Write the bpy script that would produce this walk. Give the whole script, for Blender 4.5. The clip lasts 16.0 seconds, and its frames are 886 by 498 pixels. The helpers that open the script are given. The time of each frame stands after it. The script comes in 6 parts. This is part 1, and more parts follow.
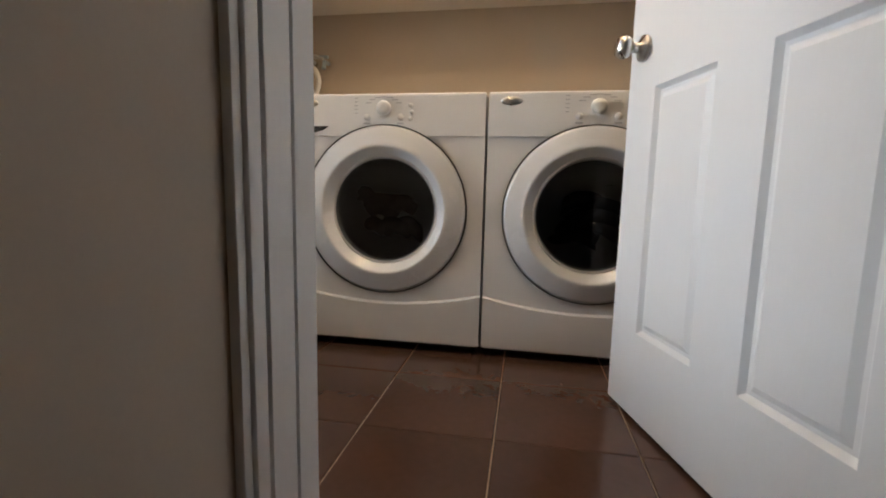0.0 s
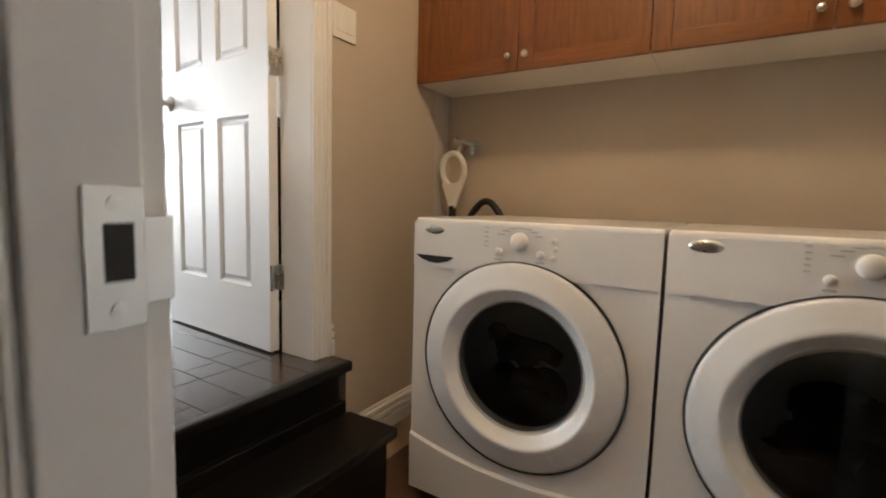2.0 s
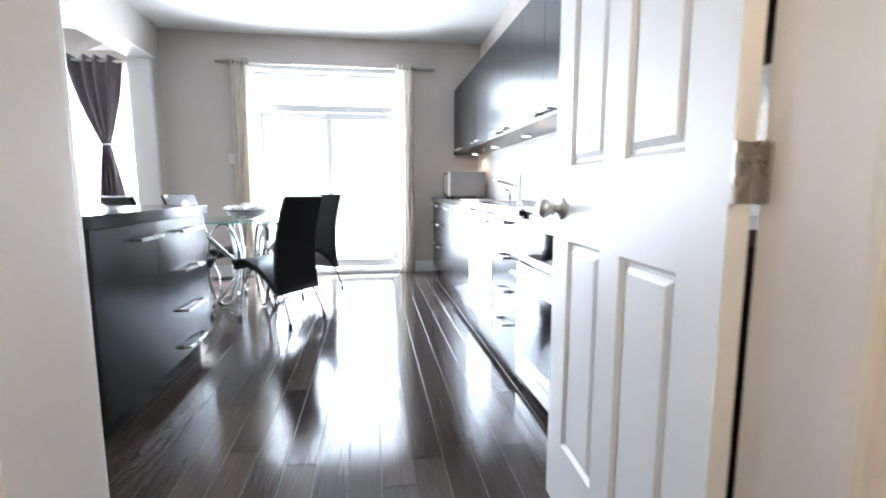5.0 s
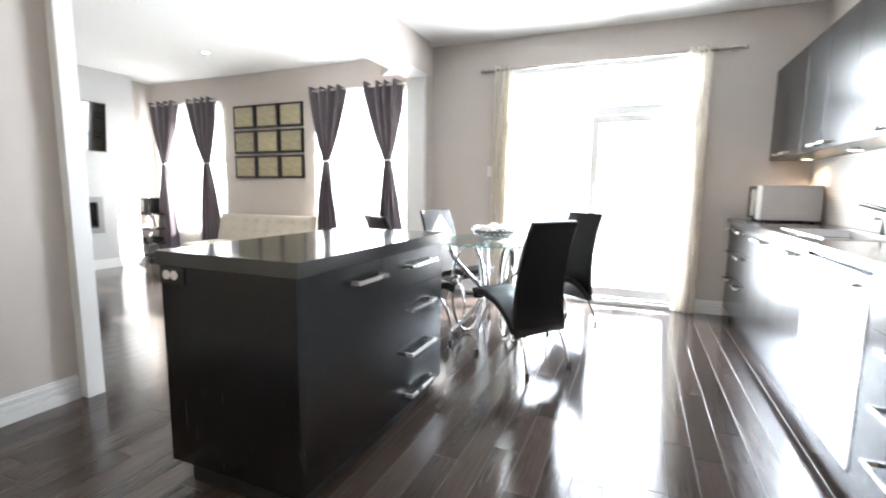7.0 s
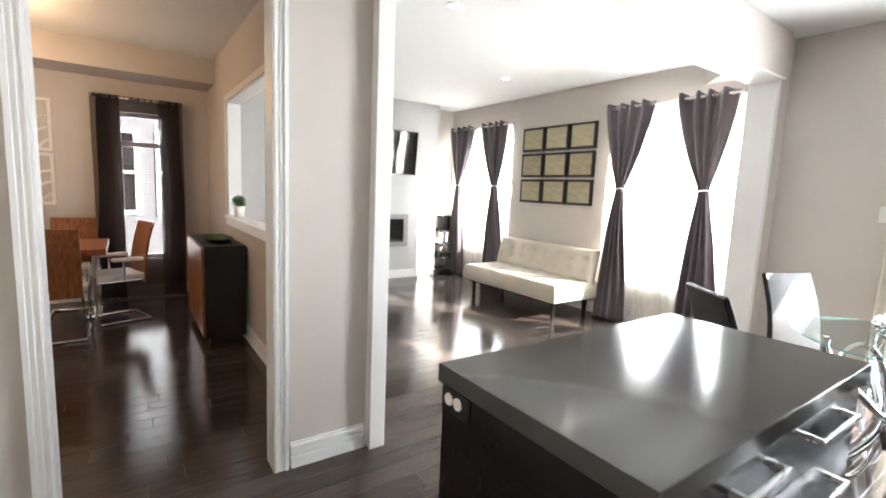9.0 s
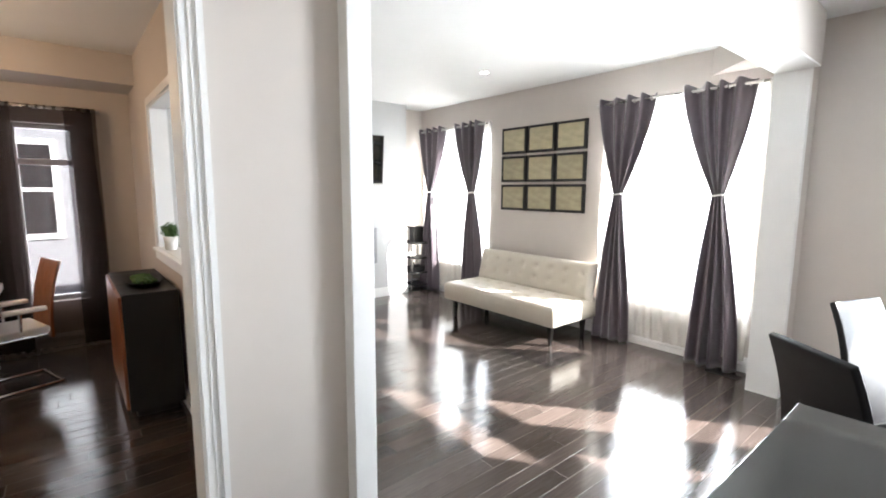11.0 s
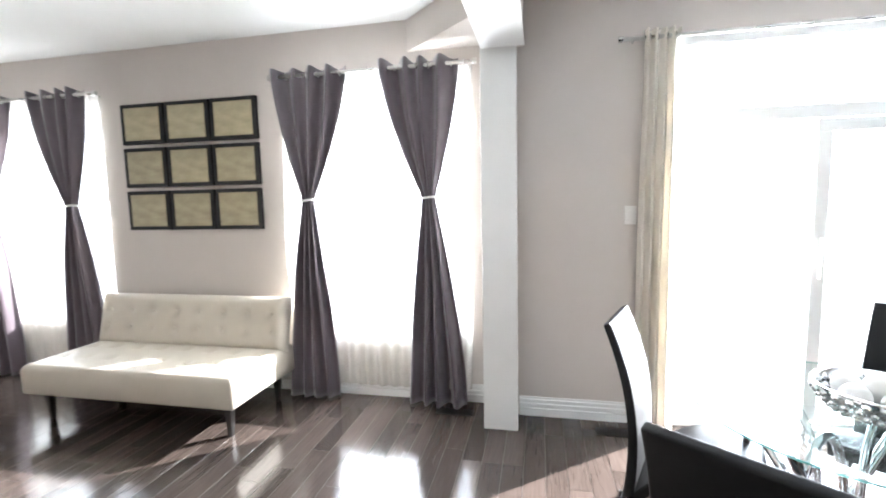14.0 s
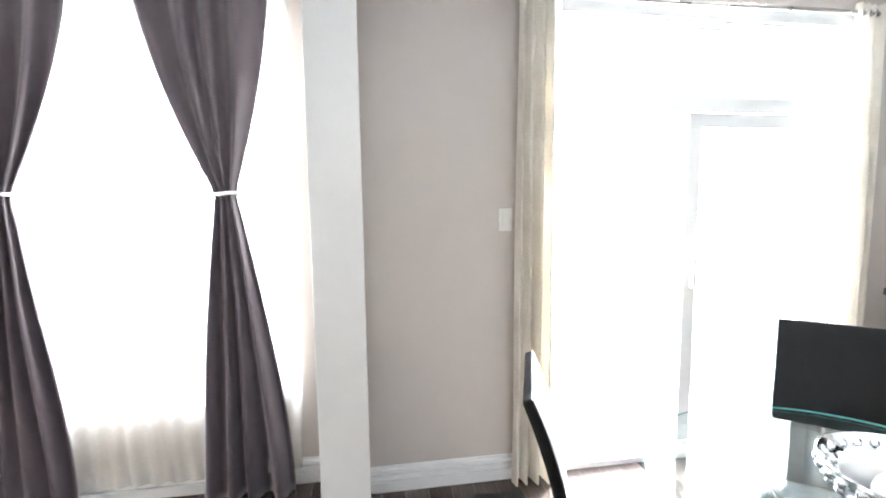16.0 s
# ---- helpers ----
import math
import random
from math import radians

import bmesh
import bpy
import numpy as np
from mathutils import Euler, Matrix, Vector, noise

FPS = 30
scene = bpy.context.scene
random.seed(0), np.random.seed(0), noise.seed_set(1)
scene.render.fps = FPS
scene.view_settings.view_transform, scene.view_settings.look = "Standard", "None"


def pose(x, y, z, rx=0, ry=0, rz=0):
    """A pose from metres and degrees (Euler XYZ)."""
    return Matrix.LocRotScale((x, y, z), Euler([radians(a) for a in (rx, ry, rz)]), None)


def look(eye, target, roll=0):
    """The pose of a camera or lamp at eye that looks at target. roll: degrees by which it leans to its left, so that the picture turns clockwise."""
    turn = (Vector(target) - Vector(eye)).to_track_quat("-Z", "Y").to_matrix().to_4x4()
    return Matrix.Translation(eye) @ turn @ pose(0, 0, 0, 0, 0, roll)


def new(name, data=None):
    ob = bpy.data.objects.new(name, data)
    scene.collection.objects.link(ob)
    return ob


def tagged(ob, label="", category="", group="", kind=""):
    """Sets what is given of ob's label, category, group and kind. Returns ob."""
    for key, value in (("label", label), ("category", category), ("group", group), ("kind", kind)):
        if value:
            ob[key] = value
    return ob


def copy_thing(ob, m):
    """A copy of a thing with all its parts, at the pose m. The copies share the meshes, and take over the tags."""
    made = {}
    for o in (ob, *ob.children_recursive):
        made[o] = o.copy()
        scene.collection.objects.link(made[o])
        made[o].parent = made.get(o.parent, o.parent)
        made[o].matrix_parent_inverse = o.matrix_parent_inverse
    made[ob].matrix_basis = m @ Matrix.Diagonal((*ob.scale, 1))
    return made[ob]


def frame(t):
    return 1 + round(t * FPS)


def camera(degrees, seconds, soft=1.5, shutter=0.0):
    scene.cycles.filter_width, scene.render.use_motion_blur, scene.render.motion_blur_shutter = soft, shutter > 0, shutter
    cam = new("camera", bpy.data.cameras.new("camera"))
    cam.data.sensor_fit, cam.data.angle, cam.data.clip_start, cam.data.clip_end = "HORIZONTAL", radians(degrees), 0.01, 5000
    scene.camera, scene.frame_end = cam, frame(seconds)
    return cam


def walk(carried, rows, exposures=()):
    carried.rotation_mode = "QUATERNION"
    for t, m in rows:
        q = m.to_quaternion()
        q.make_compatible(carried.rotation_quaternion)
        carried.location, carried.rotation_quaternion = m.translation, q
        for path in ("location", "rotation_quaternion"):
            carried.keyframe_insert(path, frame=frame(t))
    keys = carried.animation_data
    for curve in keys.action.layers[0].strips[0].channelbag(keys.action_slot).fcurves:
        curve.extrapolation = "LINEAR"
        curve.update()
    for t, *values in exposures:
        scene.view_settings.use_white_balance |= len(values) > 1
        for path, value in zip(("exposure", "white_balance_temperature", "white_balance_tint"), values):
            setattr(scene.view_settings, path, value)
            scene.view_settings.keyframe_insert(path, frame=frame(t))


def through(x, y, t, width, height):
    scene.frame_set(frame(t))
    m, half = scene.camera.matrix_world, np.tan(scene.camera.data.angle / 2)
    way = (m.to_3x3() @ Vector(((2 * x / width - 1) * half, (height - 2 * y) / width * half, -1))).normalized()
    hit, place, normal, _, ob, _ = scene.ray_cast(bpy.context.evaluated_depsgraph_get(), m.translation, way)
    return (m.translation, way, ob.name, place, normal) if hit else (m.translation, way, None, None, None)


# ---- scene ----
cam = camera(88.0, 16.0, soft=1.8, shutter=0.35)
PATH = [
    (0, (0.116, 0.178, 0.179), (-0.228, 2.131, -0.077), 1.3),
    (0.5, (0.120, 0.258, 0.288), (-0.331, 2.172, 0.006), 1.2),
    (1, (0.116, 0.370, 0.381), (-0.508, 2.252, 0.126), 1.2),
    (1.5, (0.082, 0.492, 0.477), (-0.726, 2.312, 0.249), 1.7),
    (2, (0.091, 0.596, 0.563), (-0.950, 2.291, 0.362), 1.6),
    (2.5, (0.056, 0.696, 0.661), (-1.184, 2.246, 0.455), 2.1),
    (3, (-0.043, 0.793, 0.757), (-1.486, 2.162, 0.549), 2.2),
    (3.5, (-0.136, 0.877, 0.862), (-1.766, 2.013, 0.634), 2.1),
    (4, (-0.272, 0.992, 0.952), (-2.060, 1.853, 0.702), 1.3),
    (6.5, (-1.246, 1.163, 1.055), (-3.166, 0.662, 0.809), 0.2),
    (7, (-1.368, 1.090, 1.138), (-3.196, 0.320, 0.884), 0.6),
    (7.5, (-1.490, 0.970, 1.229), (-3.180, -0.066, 0.970), 1.1),
    (8, (-1.602, 0.868, 1.316), (-3.106, -0.423, 1.053), 1.3),
    (8.5, (-1.694, 0.714, 1.386), (-3.001, -0.775, 1.122), 1.9),
    (9, (-1.776, 0.496, 1.390), (-2.908, -1.133, 1.138), 2.4),
    (11.5, (-2.16, -0.41, 1.543), (-3.533, -1.84, 1.279), -1.6),
    (12, (-2.299, -0.642, 1.489), (-3.86, -1.867, 1.238), -2.2),
    (12.5, (-2.496, -0.786, 1.464), (-4.208, -1.792, 1.224), -2.2),
    (13, (-2.737, -0.871, 1.461), (-4.556, -1.669, 1.23), -2.0),
    (13.5, (-2.962, -0.947, 1.464), (-4.86, -1.539, 1.243), -1.5),
    (14, (-3.21, -0.973, 1.454), (-5.156, -1.387, 1.252), -1.2),
    (14.5, (-3.441, -1.021, 1.447), (-5.42, -1.24, 1.257), -0.9),
    (15, (-3.659, -1.073, 1.454), (-5.649, -1.09, 1.259), -0.6),
    (15.5, (-3.872, -1.048, 1.454), (-5.859, -0.929, 1.253), -0.7),
    (16, (-4.075, -1.081, 1.443), (-6.04, -0.769, 1.236), -0.7),
]
EXPO = [(0, 3.25, 6200, 10), (0.5, 3.35, 5950, 10), (1.0, 3.35, 6200, 10), (1.5, 3.2, 6600, 10), (2.0, 3.15, 6500, 10), (2.5, 3.27, 5700, 10), (3.5, 3.2, 5450, 10), (4.0, 3.12, 5500, 10),
        (6.5, 3.68, 6050, 10), (8.0, 3.7, 6300, 10), (9.0, 3.7, 6400, 10), (11.5, 3.7, 6100, 10), (14.0, 3.7, 6000, 10), (16, 3.8, 6000, 10)]
walk(cam, [(t, look(eye, target, roll)) for t, eye, target, roll in PATH], exposures=EXPO)

# ---- world and light ----
SUN = Vector((0.55, -0.69, -0.47)).normalized()
world = bpy.data.worlds.new("sky")
scene.world = world
world.use_nodes = True
wn = world.node_tree
sky = wn.nodes.new("ShaderNodeTexSky")
sky.sky_type = 'NISHITA'
sky.sun_disc = False
sky.sun_elevation = math.asin(-SUN.z)
sky.sun_rotation = math.atan2(-SUN.x, -SUN.y)
wn.links.new(sky.outputs[0], wn.nodes["Background"].inputs[0])
wn.nodes["Background"].inputs[1].default_value = 0.05


def lamp(name, kind, m, energy, color, **sizes):
    data = bpy.data.lights.new(name, kind)
    data.energy, data.color = energy, color
    for k, v in sizes.items():
        if k == "angle":
            data.angle = v
        elif k == "size":
            data.shape, data.size = 'RECTANGLE', v
        elif k == "size_y":
            data.size_y = v
        elif k == "radius":
            data.shadow_soft_size = v
    ob = new(name, data)
    ob.matrix_world = m
    return ob


lamp("sun", 'SUN', look((0, 0, 0), SUN), 5.0, (1.0, 0.95, 0.88), angle=radians(0.6))
# skylight standing at the slider, living room and dining windows
lamp("skylight_slider", 'AREA', look((-6.79, 0.65, 1.22), (-5, 0.65, 0.90)), 40, (0.91, 0.96, 1.0), size=1.6, size_y=2.2)
lamp("skylight_window", 'AREA', look((-6.83, -2.14, 1.46), (-5, -2.14, 0.92)), 26, (0.93, 0.97, 1.0), size=1.25, size_y=1.7)
lamp("skylight_window", 'AREA', look((-6.83, -5.18, 1.46), (-5, -5.18, 0.92)), 9, (0.93, 0.97, 1.0), size=1.25, size_y=1.7)
lamp("skylight_dining", 'AREA', look((-1.96, -6.105, 1.3), (-1.96, -5, 1.25)), 2.2, (0.97, 0.98, 1.0), size=0.6, size_y=1.6)
# added lamp at an unseen hall window, placed to light the laundry door
lamp("hall_fill_daylight", 'AREA', look((0.22, -2.12, 0.95), (0.5, 0.6, 0.3)), 5.0, (0.86, 0.93, 1.0), size=0.6, size_y=1.3)
lamp("laundry_bulb", 'POINT', pose(-0.15, 1.25, 2.12), 3.8, (1.0, 0.71, 0.42), radius=0.09)
# unseen warm fill added to brighten the dining room, no fitting
lamp("dining_fill", 'POINT', pose(-0.9, -4.4, 2.3), 2.8, (1.0, 0.64, 0.34), radius=0.12)

# ---- materials ----


def mat(name, color, rough=0.5, metal=0.0, vary=0.12, scale=6.0, fine=90.0, bump=0.05, stretch=(1, 1, 1), spec=0.5, rough_vary=0.1, per_object=0.0, sheen=0.0, coat=0.0):
    m = bpy.data.materials.new(name)
    m.use_nodes = True
    n, l = m.node_tree.nodes, m.node_tree.links
    b = n["Principled BSDF"]
    b.inputs["Metallic"].default_value = metal
    b.inputs["Specular IOR Level"].default_value = spec
    if sheen:
        b.inputs["Sheen Weight"].default_value = sheen
    if coat:
        b.inputs["Coat Weight"].default_value = coat
        b.inputs["Coat Roughness"].default_value = 0.08
    tc = n.new("ShaderNodeTexCoord")
    mp = n.new("ShaderNodeMapping")
    mp.inputs["Scale"].default_value = stretch
    l.new(tc.outputs["Object"], mp.inputs["Vector"])
    big, small = n.new("ShaderNodeTexNoise"), n.new("ShaderNodeTexNoise")
    big.inputs["Scale"].default_value, small.inputs["Scale"].default_value = scale, fine
    big.inputs["Detail"].default_value, small.inputs["Detail"].default_value = 5, 3
    for t in (big, small):
        l.new(mp.outputs[0], t.inputs["Vector"])
    mix = n.new("ShaderNodeMath")
    mix.operation = 'ADD'
    mix.use_clamp = False
    l.new(big.outputs["Fac"], mix.inputs[0])
    half = n.new("ShaderNodeMath")
    half.operation = 'MULTIPLY'
    half.inputs[1].default_value = 0.5
    l.new(small.outputs["Fac"], half.inputs[0])
    l.new(half.outputs[0], mix.inputs[1])
    val = mix.outputs[0]
    if per_object:
        oi = n.new("ShaderNodeObjectInfo")
        geo = n.new("ShaderNodeNewGeometry")
        sm = n.new("ShaderNodeMath")
        sm.operation = 'ADD'
        l.new(oi.outputs["Random"], sm.inputs[0])
        l.new(geo.outputs["Random Per Island"], sm.inputs[1])
        fr = n.new("ShaderNodeMath")
        fr.operation = 'FRACT'
        l.new(sm.outputs[0], fr.inputs[0])
        ml = n.new("ShaderNodeMath")
        ml.operation = 'MULTIPLY_ADD'
        ml.inputs[1].default_value = per_object
        l.new(fr.outputs[0], ml.inputs[0])
        l.new(val, ml.inputs[2])
        val = ml.outputs[0]
    ramp = n.new("ShaderNodeMapRange")
    ramp.inputs["From Min"].default_value, ramp.inputs["From Max"].default_value = 0.4, 1.1 + per_object
    ramp.inputs["To Min"].default_value, ramp.inputs["To Max"].default_value = 1 - vary, 1 + vary
    l.new(val, ramp.inputs["Value"])
    hsv = n.new("ShaderNodeHueSaturation")
    hsv.inputs["Color"].default_value = (*color, 1)
    l.new(ramp.outputs[0], hsv.inputs["Value"])
    l.new(hsv.outputs[0], b.inputs["Base Color"])
    rr = n.new("ShaderNodeMapRange")
    rr.inputs["From Min"].default_value, rr.inputs["From Max"].default_value = 0.3, 0.7
    rr.inputs["To Min"].default_value, rr.inputs["To Max"].default_value = rough * (1 - rough_vary), min(1, rough * (1 + rough_vary))
    l.new(big.outputs["Fac"], rr.inputs["Value"])
    l.new(rr.outputs[0], b.inputs["Roughness"])
    if bump:
        bp = n.new("ShaderNodeBump")
        bp.inputs["Strength"].default_value = bump
        bp.inputs["Distance"].default_value = 0.004
        l.new(small.outputs["Fac"], bp.inputs["Height"])
        l.new(bp.outputs[0], b.inputs["Normal"])
    return m


def glass(name, color=(1, 1, 1), rough=0.0, clear=0.9):
    """Thin pane: see-through with a fresnel gloss."""
    m = bpy.data.materials.new(name)
    m.use_nodes = True
    n, l = m.node_tree.nodes, m.node_tree.links
    n.remove(n["Principled BSDF"])
    out = n["Material Output"]
    tr, gl, mx, fr = n.new("ShaderNodeBsdfTransparent"), n.new("ShaderNodeBsdfGlossy"), n.new("ShaderNodeMixShader"), n.new("ShaderNodeLayerWeight")
    tr.inputs[0].default_value = (*[c * clear for c in color], 1)
    gl.inputs["Roughness"].default_value = rough + 0.02
    fr.inputs[0].default_value = 0.5
    pw, sc = n.new("ShaderNodeMath"), n.new("ShaderNodeMath")
    pw.operation, sc.operation = 'POWER', 'MULTIPLY_ADD'
    pw.inputs[1].default_value, sc.inputs[1].default_value, sc.inputs[2].default_value = 5.0, 0.96, 0.04
    l.new(fr.outputs["Facing"], pw.inputs[0])
    l.new(pw.outputs[0], sc.inputs[0])
    l.new(sc.outputs[0], mx.inputs[0])
    l.new(tr.outputs[0], mx.inputs[1])
    l.new(gl.outputs[0], mx.inputs[2])
    l.new(mx.outputs[0], out.inputs[0])
    return m


def cloth_thin(name, color, through, see=0.0):
    """Thin woven cloth: part diffuse, part glowing through from behind, part open weave."""
    m = bpy.data.materials.new(name)
    m.use_nodes = True
    n, l = m.node_tree.nodes, m.node_tree.links
    n.remove(n["Principled BSDF"])
    out = n["Material Output"]
    tc, wv, ns = n.new("ShaderNodeTexCoord"), n.new("ShaderNodeTexNoise"), n.new("ShaderNodeTexNoise")
    mp = n.new("ShaderNodeMapping")
    mp.inputs["Scale"].default_value = (1, 1, 8)
    l.new(tc.outputs["Object"], mp.inputs[0])
    l.new(mp.outputs[0], wv.inputs["Vector"])
    l.new(tc.outputs["Object"], ns.inputs["Vector"])
    wv.inputs["Scale"].default_value, ns.inputs["Scale"].default_value = 60, 5
    hs = n.new("ShaderNodeHueSaturation")
    hs.inputs["Color"].default_value = (*color, 1)
    mr = n.new("ShaderNodeMapRange")
    mr.inputs["To Min"].default_value, mr.inputs["To Max"].default_value = 0.88, 1.1
    ad = n.new("ShaderNodeMath")
    ad.operation = 'MULTIPLY'
    l.new(wv.outputs["Fac"], ad.inputs[0])
    l.new(ns.outputs["Fac"], ad.inputs[1])
    mr.inputs["From Min"].default_value, mr.inputs["From Max"].default_value = 0.1, 0.4
    l.new(ad.outputs[0], mr.inputs[0])
    l.new(mr.outputs[0], hs.inputs["Value"])
    df, tl, m1 = n.new("ShaderNodeBsdfDiffuse"), n.new("ShaderNodeBsdfTranslucent"), n.new("ShaderNodeMixShader")
    l.new(hs.outputs[0], df.inputs[0])
    l.new(hs.outputs[0], tl.inputs[0])
    m1.inputs[0].default_value = through
    l.new(df.outputs[0], m1.inputs[1])
    l.new(tl.outputs[0], m1.inputs[2])
    last = m1.outputs[0]
    if see:
        tr, m2 = n.new("ShaderNodeBsdfTransparent"), n.new("ShaderNodeMixShader")
        m2.inputs[0].default_value = see
        l.new(last, m2.inputs[1])
        l.new(tr.outputs[0], m2.inputs[2])
        last = m2.outputs[0]
    l.new(last, out.inputs[0])
    return m


def glow(name, color, strength):
    m = bpy.data.materials.new(name)
    m.use_nodes = True
    b = m.node_tree.nodes["Principled BSDF"]
    b.inputs["Base Color"].default_value = (*color, 1)
    b.inputs["Emission Color"].default_value = (*color, 1)
    b.inputs["Emission Strength"].default_value = strength
    return m


def wood(name, dark, light, rough, grain=14.0, stretch=(1, 12, 12), spec=0.5, bump=0.06, coat=0.0, per_object=0.25):
    m = mat(name, light, rough, vary=0.0, bump=bump, stretch=stretch, spec=spec, coat=coat)
    n, l = m.node_tree.nodes, m.node_tree.links
    hsv = [x for x in n if x.type == 'HUE_SAT'][0]
    mp = [x for x in n if x.type == 'MAPPING'][0]
    oi, geo = n.new("ShaderNodeObjectInfo"), n.new("ShaderNodeNewGeometry")
    sm = n.new("ShaderNodeMath")
    sm.operation = 'ADD'
    l.new(oi.outputs["Random"], sm.inputs[0])
    l.new(geo.outputs["Random Per Island"], sm.inputs[1])
    fr = n.new("ShaderNodeMath")
    fr.operation = 'FRACT'
    l.new(sm.outputs[0], fr.inputs[0])
    off = n.new("ShaderNodeVectorMath")
    off.operation = 'ADD'
    sc = n.new("ShaderNodeMath")
    sc.operation = 'MULTIPLY'
    sc.inputs[1].default_value = 37.0
    l.new(fr.outputs[0], sc.inputs[0])
    l.new(mp.outputs[0], off.inputs[0])
    l.new(sc.outputs[0], off.inputs[1])
    g = n.new("ShaderNodeTexNoise")
    g.inputs["Scale"].default_value, g.inputs["Detail"].default_value, g.inputs["Distortion"].default_value = grain * 0.3, 7, 0.6
    l.new(off.outputs[0], g.inputs["Vector"])
    cr = n.new("ShaderNodeValToRGB")
    cr.color_ramp.elements[0].position, cr.color_ramp.elements[1].position = 0.3, 0.72
    cr.color_ramp.elements[0].color, cr.color_ramp.elements[1].color = (*dark, 1), (*light, 1)
    l.new(g.outputs["Fac"], cr.inputs[0])
    l.new(cr.outputs[0], hsv.inputs["Color"])
    mr = n.new("ShaderNodeMapRange")
    mr.inputs["To Min"].default_value, mr.inputs["To Max"].default_value = 1 - per_object, 1 + per_object
    l.new(fr.outputs[0], mr.inputs[0])
    for k in list(hsv.inputs["Value"].links):
        l.remove(k)
    l.new(mr.outputs[0], hsv.inputs["Value"])
    return m


M_WALL = mat("greige_paint", (0.545, 0.500, 0.462), 0.75, vary=0.03, bump=0.04, fine=220)
M_BREAST = mat("pale_grey_paint", (0.46, 0.465, 0.465), 0.7, vary=0.03, bump=0.04, fine=220)
M_LAUN = mat("warm_beige_paint", (0.50, 0.43, 0.345), 0.7, vary=0.05, scale=2, bump=0.05, fine=200)
M_CEIL = mat("ceiling_paint", (0.74, 0.745, 0.74), 0.85, vary=0.02, bump=0.08, fine=160)
M_TRIM = mat("white_trim_paint", (0.78, 0.78, 0.77), 0.35, vary=0.03, bump=0.02)
M_DOOR = mat("white_door_paint", (0.80, 0.81, 0.82), 0.38, vary=0.02, bump=0.03, stretch=(1, 1, 0.08), fine=160)
M_FLOOR = wood("dark_hardwood", (0.046, 0.0350, 0.0300), (0.070, 0.0540, 0.0470), 0.11, grain=22, stretch=(1, 14, 14), spec=0.6, bump=0.035, per_object=0.3)
# paler than the planks: light caught by their bevels, put into the joint colour
M_GAP = mat("plank_joint_glint", (0.10, 0.085, 0.075), 0.75, vary=0.2, bump=0)
M_STEP = wood("near_black_stair_wood", (0.0022, 0.0017, 0.0016), (0.005, 0.004, 0.0036), 0.32, stretch=(12, 1, 12))
M_TILE = mat("brown_ceramic", (0.078, 0.040, 0.027), 0.22, vary=0.25, scale=3, fine=40, bump=0.02, per_object=0.2)
M_GROUT = mat("sand_grout", (0.34, 0.24, 0.17), 0.9, vary=0.2, bump=0.2)
M_ENAMEL = mat("white_enamel", (0.80, 0.80, 0.79), 0.24, vary=0.015, bump=0, coat=0.3)
M_RING = mat("pearl_grey_plastic", (0.74, 0.745, 0.745), 0.26, vary=0.02, bump=0, coat=0.4)
M_MARK = mat("faint_grey_print", (0.46, 0.46, 0.47), 0.5, vary=0.05, bump=0)
M_PRINT = mat("grey_print", (0.25, 0.25, 0.26), 0.5, vary=0.05, bump=0)
M_SILVER = mat("satin_silver", (0.62, 0.61, 0.58), 0.28, metal=1.0, vary=0.04, bump=0.02)
M_CHROME = mat("chrome", (0.82, 0.83, 0.84), 0.07, metal=1.0, vary=0.02, bump=0)
M_STEEL = mat("brushed_steel", (0.66, 0.67, 0.68), 0.3, metal=1.0, vary=0.06, bump=0.05, stretch=(1, 1, 30), fine=120)
M_DGLASS = mat("smoked_glass", (0.008, 0.009, 0.010), 0.05, vary=0.3, bump=0, spec=0.6)
M_SMOKE = glass("smoked_door_glass", (0.30, 0.31, 0.32))
M_CLOTH = mat("dark_laundry", (0.05, 0.05, 0.055), 0.9, vary=0.5, scale=8, bump=0.3)
M_SILVERPAINT = mat("silver_painted_case", (0.30, 0.30, 0.31), 0.38, metal=0.4, vary=0.05, bump=0.02)
# black painted as shade in gaps, holes and under machines, and on dishwasher body
M_DARK = mat("black_gap_shade", (0.006, 0.006, 0.006), 0.6, vary=0.2, bump=0)
M_OAK = wood("orange_oak", (0.122, 0.040, 0.0092), (0.198, 0.069, 0.0165), 0.33, grain=26, stretch=(10, 10, 1), spec=0.5, bump=0.08, per_object=0.08)
M_OAKH = wood("orange_oak_rail", (0.140, 0.046, 0.011), (0.205, 0.072, 0.0175), 0.33, grain=26, stretch=(1, 10, 10), spec=0.5, bump=0.08, per_object=0.08)
M_MELA = mat("white_melamine", (0.76, 0.72, 0.66), 0.5, vary=0.03, bump=0.02)
M_BLACKWOOD = wood("black_brown_foil", (0.0048, 0.0043, 0.0043), (0.0072, 0.0064, 0.0062), 0.25, grain=30, stretch=(30, 30, 1.5), spec=0.43, bump=0, per_object=0.06)
M_COUNTER = mat("charcoal_counter", (0.050, 0.050, 0.048), 0.13, vary=0.05, scale=3, fine=320, bump=0.012, spec=0.38, rough_vary=0.04)
M_SPLASH = mat("white_glass_mosaic", (0.78, 0.78, 0.76), 0.15, vary=0.06, bump=0, per_object=0.2)
M_PURPLE = mat("grey_violet_satin", (0.105, 0.084, 0.100), 0.38, vary=0.15, scale=4, fine=260, bump=0.1, stretch=(1, 1, 0.25), sheen=0.5)
M_CREAM = cloth_thin("cream_curtain", (0.86, 0.82, 0.745), 0.38)
M_SHEER = cloth_thin("white_sheer", (0.86, 0.84, 0.78), 0.6, see=0.45)
